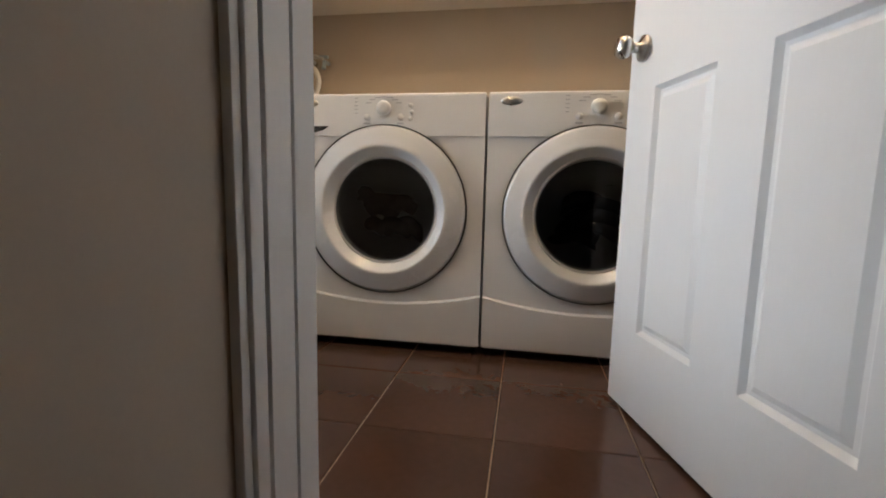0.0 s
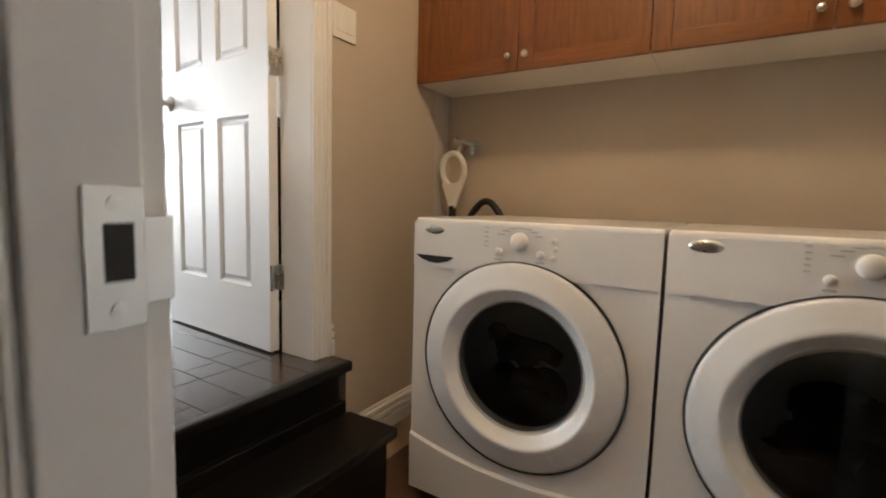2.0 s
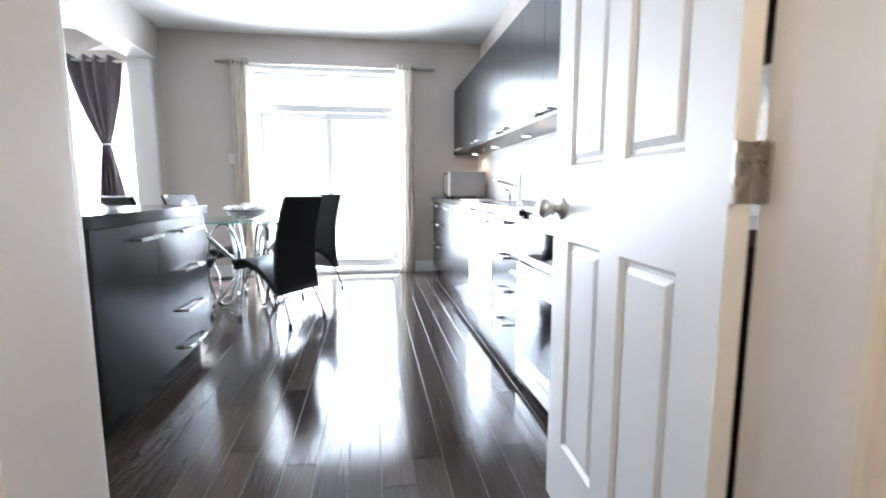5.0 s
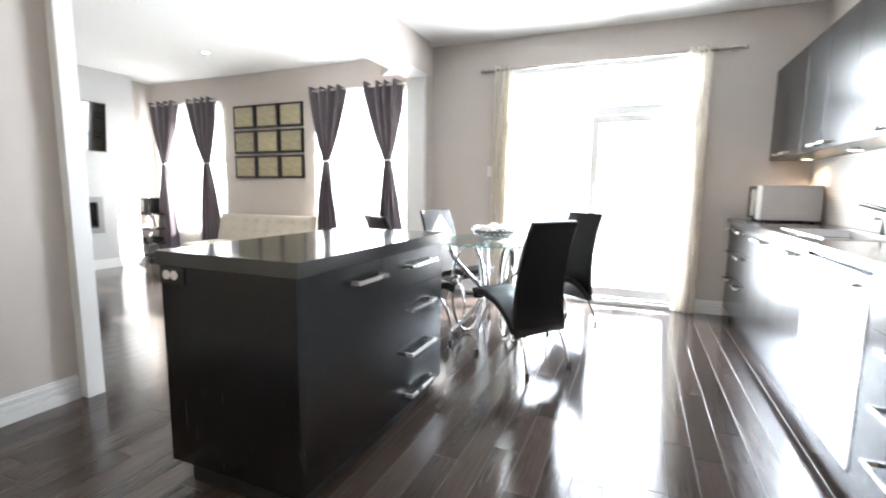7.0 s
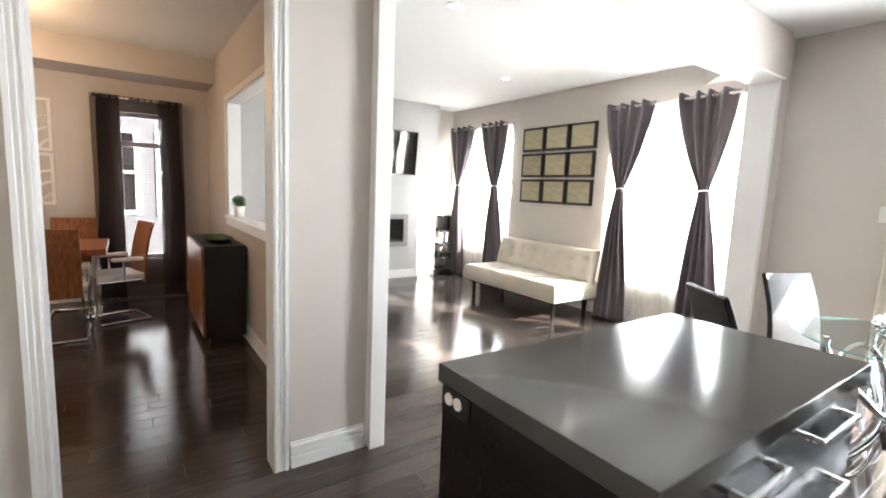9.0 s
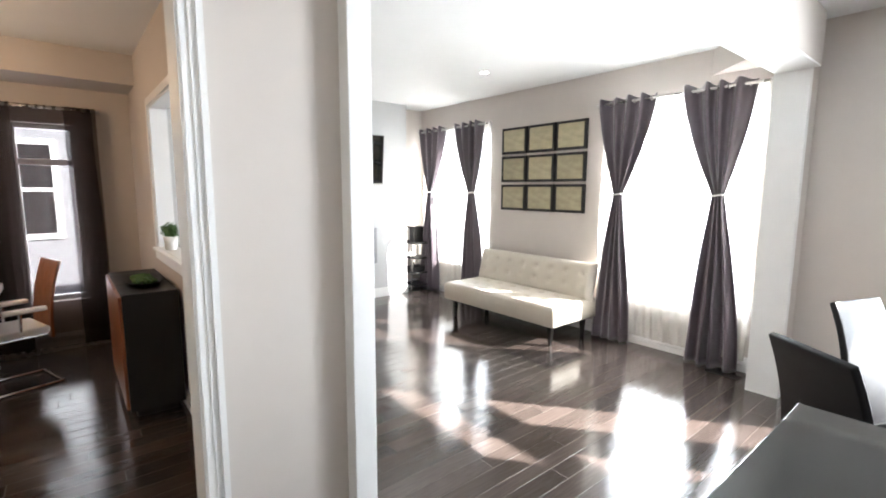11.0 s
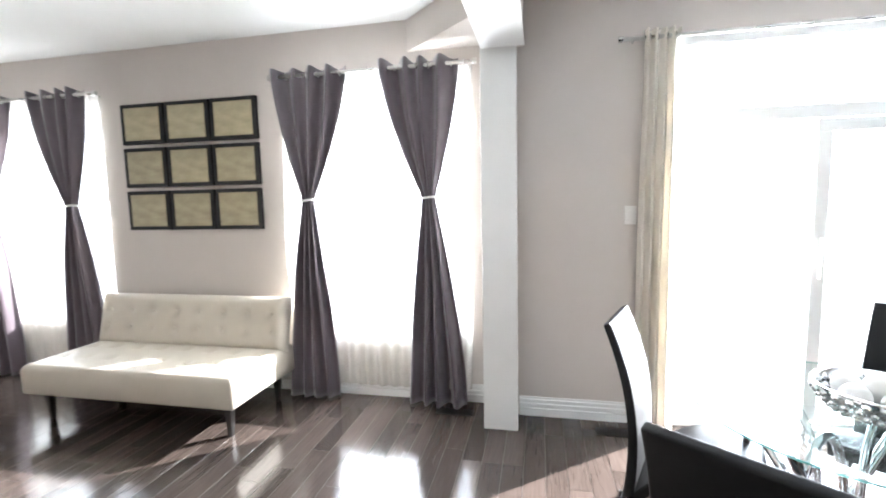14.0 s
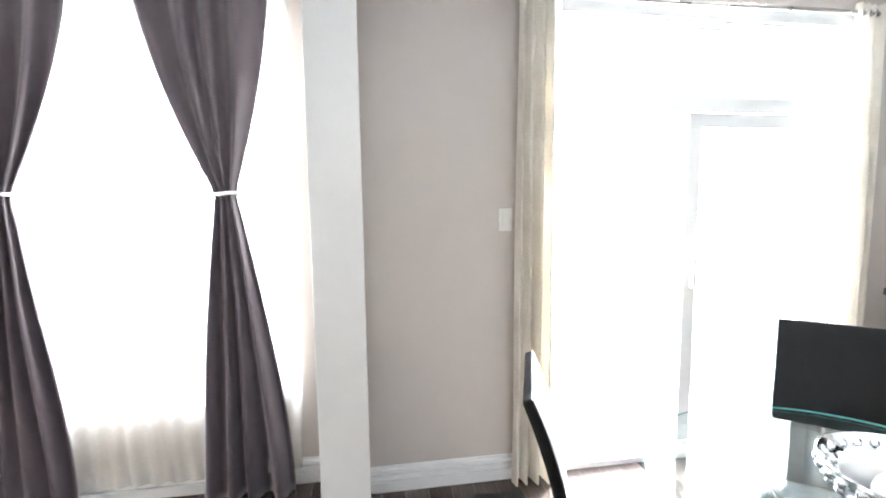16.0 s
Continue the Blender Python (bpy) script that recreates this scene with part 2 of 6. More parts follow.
M_DSHEER = cloth_thin("dark_sheer", (0.050, 0.036, 0.034), 0.4, see=0.27)
M_SOFA = mat("cream_leatherette", (0.52, 0.475, 0.40), 0.42, vary=0.08, scale=5, fine=300, bump=0.12)
M_BLEATHER = mat("black_leatherette", (0.005, 0.005, 0.0055), 0.45, vary=0.2, fine=260, bump=0.12, spec=0.3)
M_LEG = mat("black_lacquer", (0.004, 0.0035, 0.003), 0.3, vary=0.1, bump=0)
M_GOLD = mat("antique_gold_canvas", (0.36, 0.315, 0.20), 0.55, vary=0.5, scale=9, fine=60, bump=0.8, stretch=(1, 1, 2.5), per_object=0.5)
M_BLACK = mat("matt_black", (0.006, 0.0055, 0.0055), 0.5, vary=0.15, bump=0.03)
M_SCREEN = mat("tv_screen", (0.006, 0.006, 0.007), 0.05, vary=0.1, bump=0, spec=1.0)
M_WALNUT = wood("walnut_veneer", (0.15, 0.048, 0.018), (0.36, 0.13, 0.05), 0.3, grain=20, stretch=(9, 9, 1), per_object=0.15)
M_WHITE = mat("white_plastic", (0.74, 0.73, 0.70), 0.4, vary=0.03, bump=0)
M_GLASS = glass("window_glass", clear=0.97)
M_TABLE = glass("green_edged_glass", (0.93, 0.985, 0.975), clear=0.98)
M_EDGE = mat("glass_edge_green", (0.12, 0.42, 0.38), 0.1, vary=0.05, bump=0)
M_FLAME = glow("gas_flame", (1.0, 0.42, 0.10), 0.5)
M_PUCK = glow("warm_lamp_face", (1.0, 0.86, 0.62), 2.0)
M_POT = glow("ceiling_lamp_face", (1.0, 0.96, 0.88), 4.0)
M_LEAF = mat("clipped_green", (0.05, 0.11, 0.025), 0.6, vary=0.4, bump=0.3)
M_DECK = mat("pale_decking", (0.60, 0.58, 0.55), 0.7, vary=0.1)
# emission stands in for overexposed daylight in the distance
M_VOID = glow("glowing_backdrop", (0.95, 0.98, 1.0), 0.5)
M_SIDING = mat("grey_clapboard", (0.20, 0.20, 0.215), 0.7, vary=0.08, bump=0.05)
M_TARP = mat("pale_blue_tarpaulin", (0.34, 0.42, 0.47), 0.4, vary=0.2)

# ---- builders ----


def add_box(bm, x0, y0, z0, x1, y1, z1):
    m = Matrix.LocRotScale(((x0 + x1) / 2, (y0 + y1) / 2, (z0 + z1) / 2), None, (abs(x1 - x0), abs(y1 - y0), abs(z1 - z0)))
    return bmesh.ops.create_cube(bm, size=1.0, matrix=m)["verts"]


def boxes(*bs):
    bm = bmesh.new()
    for b in bs:
        add_box(bm, *b)
    return bm


def part(name, bm, material, parent=None, label="", bevel=0.0, segs=2, smooth=False, world=True, kind="", category=""):
    """One mesh object. With world, its vertices are world places, moved into the parent's frame."""
    if bevel:
        bmesh.ops.bevel(bm, geom=bm.edges[:], offset=bevel, segments=segs, affect='EDGES', profile=0.6, clamp_overlap=True)
    if parent is not None and world:
        root = parent
        while root is not None:
            bmesh.ops.translate(bm, verts=bm.verts[:], vec=-root.location)
            root = root.parent
    bmesh.ops.recalc_face_normals(bm, faces=bm.faces[:])
    me = bpy.data.meshes.new(name)
    bm.to_mesh(me)
    bm.free()
    if smooth:
        for p in me.polygons:
            p.use_smooth = True
    me.materials.append(material)
    ob = new(name, me)
    if parent is not None:
        ob.parent = parent
    return tagged(ob, label, category, kind=kind)


def thing(name, at, label, category, group="", rz=0.0, kind=""):
    ob = new(name)
    ob.empty_display_size = 0.1
    ob.location = at
    ob.rotation_euler = (0, 0, radians(rz))
    return tagged(ob, label, category, group, kind)


def structure(name, bm, material, label, category, bevel=0.0):
    return part(name, bm, material, None, label, bevel=bevel, kind="structure", category=category)


def wall_boxes(axis, a0, a1, u0, u1, z0, z1, openings=()):
    """Boxes of a wall that is thin along axis (a0 to a1), long along the other (u0 to u1), with openings (u0, u1, z0, z1) right through."""
    out = []
    cuts = sorted({u0, u1, *[o[0] for o in openings], *[o[1] for o in openings]})
    for p, q in zip(cuts, cuts[1:]):
        mid = (p + q) / 2
        gaps = sorted((o[2], o[3]) for o in openings if o[0] <= mid <= o[1])
        low = z0
        for g0, g1 in gaps + [(z1, z1)]:
            if g0 - low > 1e-4:
                out.append((a0, p, low, a1, q, g0) if axis == "x" else (p, a0, low, q, a1, g0))
            low = g1
    return out


def lathe(bm, profile, segs=48, m=None):
    """Turn (radius, height) pairs round local z."""
    rings = []
    for r, h in profile:
        if r < 1e-5:
            rings.append([bm.verts.new((0, 0, h))])
        else:
            rings.append([bm.verts.new((r * math.cos(2 * math.pi * k / segs), r * math.sin(2 * math.pi * k / segs), h)) for k in range(segs)])
    for a, b in zip(rings, rings[1:]):
        for k in range(segs):
            j = (k + 1) % segs
            f = [a[k % len(a)], a[j % len(a)], b[j % len(b)], b[k % len(b)]]
            f = list(dict.fromkeys(f))
            if len(f) > 2:
                bm.faces.new(f)
    if m is not None:
        bmesh.ops.transform(bm, matrix=m, verts=[v for ring in rings for v in ring])
    return bm


FACE_Y = Matrix.Rotation(radians(90), 4, 'X')  # local z becomes -y


def tube(bm, pts, r, segs=10, closed=False):
    """A round bar through points."""
    pts = [Vector(p) for p in pts]
    rings = []
    up = Vector((0.13, 0.21, 0.97))
    for i, p in enumerate(pts):
        a = pts[i - 1] if (i or closed) else p
        b = pts[(i + 1) % len(pts)] if (i < len(pts) - 1 or closed) else p
        d = (b - a).normalized()
        s = d.cross(up).normalized()
        w = s.cross(d)
        rings.append([bm.verts.new(p + r * (math.cos(2 * math.pi * k / segs) * s + math.sin(2 * math.pi * k / segs) * w)) for k in range(segs)])
    pairs = list(zip(rings, rings[1:])) + ([(rings[-1], rings[0])] if closed else [])
    for a, b in pairs:
        for k in range(segs):
            bm.faces.new([a[k], a[(k + 1) % segs], b[(k + 1) % segs], b[k]])
    if not closed:
        bm.faces.new(rings[0])
        bm.faces.new(rings[-1])
    return bm


def arc(p, q, bulge, n=12):
    """Points from p to q bowed by the vector bulge."""
    p, q, bulge = Vector(p), Vector(q), Vector(bulge)
    return [p.lerp(q, i / n) + bulge * math.sin(math.pi * i / n) for i in range(n + 1)]


def baseboard(name, runs):
    """Stepped white skirting; runs of (x0, y0, x1, y1, nx, ny): a wall line and the way out of the wall."""
    bm = bmesh.new()
    for x0, y0, x1, y1, nx, ny, z in runs:
        for t, h0, h1 in ((0.022, 0.0, 0.054), (0.008, 0.054, 0.066), (0.020, 0.066, 0.086), (0.007, 0.086, 0.097), (0.017, 0.097, 0.114), (0.005, 0.114, 0.13)):
            ax, bx = sorted((x0, x1))
            ay, by = sorted((y0, y1))
            if nx:
                ax, bx = sorted((x0, x0 + nx * t))
            else:
                ay, by = sorted((y0, y0 + ny * t))
            add_box(bm, ax, ay, z + h0, bx, by, z + h1)
    return structure(name, bm, M_TRIM, "white stepped skirting board along the wall", "baseboard", bevel=0.0015)


def casing(bm, axis, a, out, u0, u1, z0, z1, w=0.07, sides=(1, 1)):
    """Moulded door casing on a wall face at axis = a, out = +1/-1, round an opening u0..u1, z0..z1."""
    def bar(ua, ub, za, zb):
        lo, hi = sorted((a, a + out * 0.014))
        add_box(bm, *((lo, ua, za, hi, ub, zb) if axis == "x" else (ua, lo, za, ub, hi, zb)))

    def ridge(ua, ub, za, zb, t):
        lo, hi = sorted((a, a + out * t))
        add_box(bm, *((lo, ua, za, hi, ub, zb) if axis == "x" else (ua, lo, za, ub, hi, zb)))
    for side, u, s in ((sides[0], u0, -1), (sides[1], u1, 1)):
        if side:
            bar(*sorted((u, u + s * w)), z0, z1 + w)
            ridge(*sorted((u + s * w * 0.72, u + s * w * 0.98)), z0, z1 + w, 0.022)
            ridge(*sorted((u + s * w * 0.12, u + s * w * 0.24)), z0, z1 + w * 0.2, 0.018)
            ridge(*sorted((u + s * w * 0.45, u + s * w * 0.54)), z0, z1 + w * 0.5, 0.018)
    bar(u0, u1, z1, z1 + w)
    ridge(u0, u1, z1 + w * 0.72, z1 + w * 0.98, 0.022)
    return bm


# ---- setting ----
CEIL = 2.72
LF = -0.42   # laundry floor
HF = -0.65   # hall floor, one step further down
XK, XL = -6.27, -6.42   # far walls of kitchen and living room
YB = 2.45    # kitchen back wall
YR = -6.02   # recess beside the chimney breast
LC = 2.25    # laundry ceiling

floor = structure("floor", boxes((XL, YR, -0.16, -1.25, YB, -0.0022), (-1.25, -6.0, -0.16, 0.9, -1.65, -0.0022), (-1.25, 0.71, -0.16, -1.022, 1.77, -0.0022)), M_GAP,
                  "glossy dark brown hardwood plank floor", "floor")
laundry_floor = structure("floor_laundry", boxes((-1.11, 0.568, LF - 0.2, 1.3, 2.585, LF - 0.004)), M_GROUT, "brown ceramic tile floor with sandy grout", "floor")
structure("floor_hall", boxes((-0.25, -2.2, HF - 0.1, 1.3, 0.568, HF)), M_TILE, "brown tiled hall floor one step lower", "floor")
structure("ceiling", boxes((XL - 0.2, -6.2, CEIL, 0.9, YB + 0.12, CEIL + 0.1)), M_CEIL, "smooth white ceiling", "ceiling")
structure("ceiling_laundry", boxes((-1.11, -2.2, LC, 1.3, 2.585, LC + 0.1)), M_CEIL, "white laundry ceiling", "ceiling")
structure("wall_far_kitchen", boxes(*wall_boxes("x", XK - 0.3, XK, -1.31, YB, 0, CEIL, [(-0.17, 1.50, 0.0, 2.34)])), M_WALL, "greige painted wall round the sliding door", "wall")
structure("wall_far_living", boxes(*wall_boxes("x", XL - 0.15, XL, -6.02, -1.31, 0, CEIL, [(-2.80, -1.48, 0.52, 2.32), (-5.85, -4.52, 0.52, 2.32)])), M_WALL,
          "greige painted wall with two curtained windows", "wall")
structure("wall_kitchen_back", boxes((XK, YB, 0, -1.11, YB + 0.12, CEIL)), M_WALL, "greige painted wall behind the kitchen units", "wall")
structure("wall_laundry_side", boxes(*wall_boxes("x", -1.25, -1.11, -1.65, 2.45, -0.65, CEIL, [(0.785, 1.695, -0.0022, 2.06)]), (-1.25, 2.57, -0.65, -1.11, 2.70, CEIL)), M_LAUN,
          "warm beige painted wall between laundry and kitchen", "wall")
structure("wall_laundry_back", boxes((-1.11, 2.585, -0.65, 1.3, 2.70, LC)), M_LAUN, "warm beige painted wall behind the washers", "wall")
structure("wall_laundry_right", boxes((1.3, -2.2, -0.75, 1.42, 2.73, LC + 0.1)), M_LAUN, "plain beige wall", "wall")
structure("wall_laundry_door", boxes(*wall_boxes("y", 0.568, 0.703, -1.11, 1.3, -0.65, LC, [(-0.152, 0.668, -0.65, 1.638)])), M_LAUN, "beige wall with the laundry door opening", "wall")
structure("wall_hall_left", boxes((-0.37, -2.2, -0.75, -0.157, 0.568, LC)), M_LAUN, "grey-beige hall wall in shade", "wall")
structure("wall_hall_back", boxes(*wall_boxes("y", -2.32, -2.2, -0.37, 1.42, -0.75, LC + 0.1, [(-0.12, 0.56, 0.2, 1.7)])), M_WALL, "unseen hall wall behind the walker with an added window", "wall")
structure("wall_fireplace", boxes((-5.94, -6.14, 0, -2.75, -5.75, CEIL)), M_BREAST, "pale grey chimney breast wall", "wall")
structure("wall_recess", boxes((XL, -6.14, 0, -5.94, YR, CEIL)), M_WALL, "greige wall of the recess beside the chimney breast", "wall")
structure("wall_partition", boxes(*wall_boxes("x", -2.75, -2.64, -6.0, -1.77, 0, CEIL, [(-4.56, -2.55, 1.05, 2.16)])), M_WALL, "greige partition wall with a wide interior opening", "wall")
structure("wall_pier", boxes((-2.80, -1.77, 0, -2.38, -1.65, CEIL)), M_WALL, "narrow greige pier between two openings", "wall")
structure("wall_dining_header", boxes((-2.38, -1.77, 2.44, -1.50, -1.65, CEIL), (-1.50, -1.77, 0, 0.9, -1.65, CEIL)), M_WALL, "greige wall above and beside the dining opening", "wall")
structure("wall_dining_far", boxes(*wall_boxes("y", -6.12, -5.90, -2.64, 0.9, 0, CEIL, [(-2.20, -1.72, 0.44, 2.12)])), M_WALL, "warm greige dining room wall with a tall window", "wall")
structure("wall_dining_right", boxes((0.9, -6.12, 0, 1.02, -1.65, CEIL)), M_WALL, "plain greige dining wall", "wall")
structure("bulkhead_dining", boxes((-2.64, -5.90, 2.46, 0.9, -5.35, CEIL)), M_WALL, "painted ceiling bulkhead over the dining window", "wall")
structure("beam", boxes((-6.08, -1.31, 2.365, -1.25, -1.07, CEIL)), M_WALL, "greige dropped beam between kitchen and living room", "beam")
structure("trim_beam", boxes((-6.02, -1.318, 2.353, -2.80, -1.062, 2.367)), M_TRIM, "white lining under the beam", "trim")
structure("column", boxes((XK, -1.31, 0, -6.08, -1.12, CEIL)), M_WALL, "greige wall end carrying the beam", "column")
structure("trim_column", boxes((-6.085, -1.325, 0.0, -6.02, -1.11, 2.364)), M_TRIM, "white square-edged column lining standing on the floor", "column", bevel=0.004)
bm = bmesh.new()
corner = [[bm.verts.new((x, y, z)) for x, y in ((XL, -1.885), (-5.87, -1.312), (XL, -1.312))] for z in (2.505, CEIL)]
bm.faces.new(corner[0])
bm.faces.new(corner[1])
for k in range(3):
    bm.faces.new([corner[0][k], corner[0][(k + 1) % 3], corner[1][(k + 1) % 3], corner[1][k]])
structure("bulkhead_living", bm, M_WALL, "small three-cornered bulkhead above the curtain", "wall")
structure("trim_pier", boxes((-2.888, -1.80, 0, -2.80, -1.588, CEIL)), M_TRIM, "white pier lining beside the living room opening", "trim", bevel=0.004)
bm = bmesh.new()
casing(bm, "y", -1.65, 1, -2.32, -1.52, 0, 2.40)
add_box(bm, -2.38, -1.772, 0, -2.32, -1.645, 2.40)
add_box(bm, -1.52, -1.772, 0, -1.496, -1.645, 2.40)
add_box(bm, -2.38, -1.772, 2.40, -1.50, -1.645, 2.436)
structure("trim_dining_opening", bm, M_TRIM, "white moulded casing round the dining opening", "trim")
bm = bmesh.new()
casing(bm, "y", 0.703, 1, -0.142, 0.660, LF, 1.63)
# hall casing, groove, jamb, stop groove and rebate, one after the other through the wall
for ya, yb, x in ((0.560, 0.574, -0.145), (0.574, 0.596, -0.1395), (0.596, 0.600, -0.146), (0.600, 0.649, -0.137), (0.649, 0.653, -0.143), (0.653, 0.656, -0.140), (0.656, 0.660, -0.145), (0.660, 0.705, -0.1385)):
    add_box(bm, -0.1565, ya, HF, x, yb, 1.63)
    add_box(bm, 0.518 - x, ya, HF, 0.6765, yb, 1.63)
    add_box(bm, -0.1565, ya, 1.768 + x, 0.6765, yb, 1.65)
add_box(bm, 0.6765, 0.552, HF, 0.74, 0.568, 1.70)
add_box(bm, -0.1565, 0.552, 1.65, 0.6765, 0.568, 1.70)
structure("trim_laundry_door", bm, M_TRIM, "white moulded casing and jamb of the laundry door", "door frame", bevel=0.0015)
bm = bmesh.new()
casing(bm, "x", -1.11, 1, 0.79, 1.690, 0.0, 2.05, w=0.075)
casing(bm, "x", -1.25, -1, 0.79, 1.690, 0.0, 2.05, w=0.075)
add_box(bm, -1.253, 0.780, 0, -1.107, 0.792, 2.056)
add_box(bm, -1.253, 1.688, 0, -1.107, 1.703, 2.056)
add_box(bm, -1.253, 0.792, 2.048, -1.107, 1.688, 2.064)
structure("trim_kitchen_door", bm, M_TRIM, "white moulded casing of the kitchen door", "door frame", bevel=0.0015)
bm = bmesh.new()
for y0, y1, z0, z1 in ((-4.56, -2.55, 1.05, 2.16),):
    add_box(bm, -2.757, y0, z0 - 0.02, -2.633, y1, z0 + 0.004)
    add_box(bm, -2.757, y0, z1 - 0.004, -2.633, y1, z1 + 0.012)
    add_box(bm, -2.757, y0 - 0.012, z0 - 0.02, -2.633, y0 + 0.004, z1 + 0.012)
    add_box(bm, -2.64, y0 - 0.07, z0 - 0.09, -2.618, y1, z0 - 0.02)
    add_box(bm, -2.64, y0 - 0.07, z0 - 0.02, -2.60, y1, z0 - 0.0)
    add_box(bm, -2.64, y0 - 0.07, z0, -2.62, y0 - 0.012, z1 + 0.07)
    add_box(bm, -2.64, y0 - 0.012, z1 + 0.012, -2.62, y1, z1 + 0.07)
structure("trim_interior_opening", bm, M_TRIM, "white sill and lining of the interior opening", "trim", bevel=0.002)
baseboard("baseboard", [
    (XK, -1.11, XK, -0.25, 1, 0, 0), (XK, 1.55, XK, 1.88, 1, 0, 0), (XL, -5.99, XL, -1.33, 1, 0, 0), (-5.94, -5.75, -2.75, -5.75, 0, 1, 0),
    (-6.40, YR, -5.94, YR, 0, 1, 0), (-5.94, YR, -5.94, -5.75, -1, 0, 0),
    (-2.79, -1.65, -2.40, -1.65, 0, 1, 0), (-2.64, -5.88, -2.64, -1.85, 1, 0, 0), (-2.64, -5.90, 0.9, -5.90, 0, 1, 0), (-2.75, -5.7, -2.75, -1.85, -1, 0, 0),
    (-1.45, -1.65, -1.27, -1.65, 0, 1, 0), (-1.25, -1.6, -1.25, 0.70, -1, 0, 0)])
baseboard("baseboard_laundry", [(-1.11, 1.76, -1.11, 2.58, 1, 0, LF), (-1.09, 2.585, 1.29, 2.585, 0, -1, LF), (-1.11, 1.766, -1.11, 1.782, 1, 0, 0.0)])
# dark stairs up to the kitchen
structure("stair_landing_nosing", boxes((-1.022, 0.71, -0.035, -0.988, 1.77, 0.002)), M_STEP, "near-black stained wooden landing nosing", "stairs", bevel=0.008)
structure("stair_riser", boxes((-1.11, 0.803, -0.18, -1.022, 1.735, -0.036), (-1.11, 0.803, LF, -1.005, 1.735, -0.185)), M_STEP, "near-black stained riser below the kitchen landing", "stairs")
structure("stair_tread", boxes((-1.005, 0.803, -0.22, -0.785, 1.77, -0.185)), M_STEP, "near-black stained wooden stair tread", "stairs", bevel=0.008)
structure("stair_box", boxes((-1.005, 0.803, LF, -0.805, 1.735, -0.22)), M_STEP, "near-black stained lower riser on the tile floor", "stairs")
structure("trim_stair_cove", boxes((-1.020, 0.803, -0.185, -0.994, 1.745, -0.135)), M_STEP, "dark cove strip under the riser", "stairs", bevel=0.006)
# outside
structure("ground", boxes((-400, -300, -0.9, XL - 0.35, 300, -0.4)), M_DECK, "pale sunlit ground outside", "ground")
# far boxes glow by themselves to give the bright view outside
structure("backdrop", boxes((-75, -110, -1, -74.5, 110, 14), (-80, -90, -1, 60, -89.5, 10)), M_VOID, "glowing backdrop standing in for the overexposed distance", "backdrop")
structure("ground_dining", boxes((-6, -90, -0.9, 10, -6.6, -0.4)), M_DECK, "pale ground by the side of the house", "ground")


# ---- windows and doors ----
def window(name, x, y0, y1, z0, z1, axis="x", mullions=(), rails=(), label="white window with a clear pane", sign=1):
    w = thing(name, (x, (y0 + y1) / 2, z0) if axis == "x" else ((y0 + y1) / 2, x, z0), label, "window", kind="structure")

    def bx(u0, u1, za, zb, d0, d1):
        return (x + d0, u0, za, x + d1, u1, zb) if axis == "x" else (u0, x + d0, za, u1, x + d1, zb)
    f = 0.045
    part("window_frame", boxes(bx(y0, y1, z0, z0 + f, -0.04, 0.03), bx(y0, y1, z1 - f, z1, -0.04, 0.03), bx(y0, y0 + f, z0 + f, z1 - f, -0.04, 0.03), bx(y1 - f, y1, z0 + f, z1 - f, -0.04, 0.03)), M_TRIM, w, bevel=0.004)
    for u in mullions:
        part("mullion", boxes(bx(u - 0.03, u + 0.03, z0 + f, z1 - f, -0.035, 0.025)), M_TRIM, w, bevel=0.004)
    for z in rails:
        part("rail", boxes(bx(y0 + f, y1 - f, z - 0.028, z + 0.028, -0.034, 0.024)), M_TRIM, w, bevel=0.004)
    p = part("pane", boxes(bx(y0 + f, y1 - f, z0 + f, z1 - f, -0.004, 0.004)), M_GLASS, w)
    p.visible_shadow = False
    return w


window("window_living", XL - 0.09, -2.80, -1.48, 0.52, 2.32, rails=(1.55,), label="white window behind a sheer, glowing with daylight")
window("window_living", XL - 0.09, -5.85, -4.52, 0.52, 2.32, rails=(1.55,), label="white window behind a sheer near the recess")
window("window_dining", -6.02, -2.20, -1.72, 0.44, 2.12, axis="y", rails=(1.77,), label="tall narrow white window behind dark sheers")
# out of view; added as the opening for the hall lamp
window("window_hall", -2.27, -0.12, 0.56, 0.2, 1.7, axis="y", label="unseen hall window added for the daylight lamp")


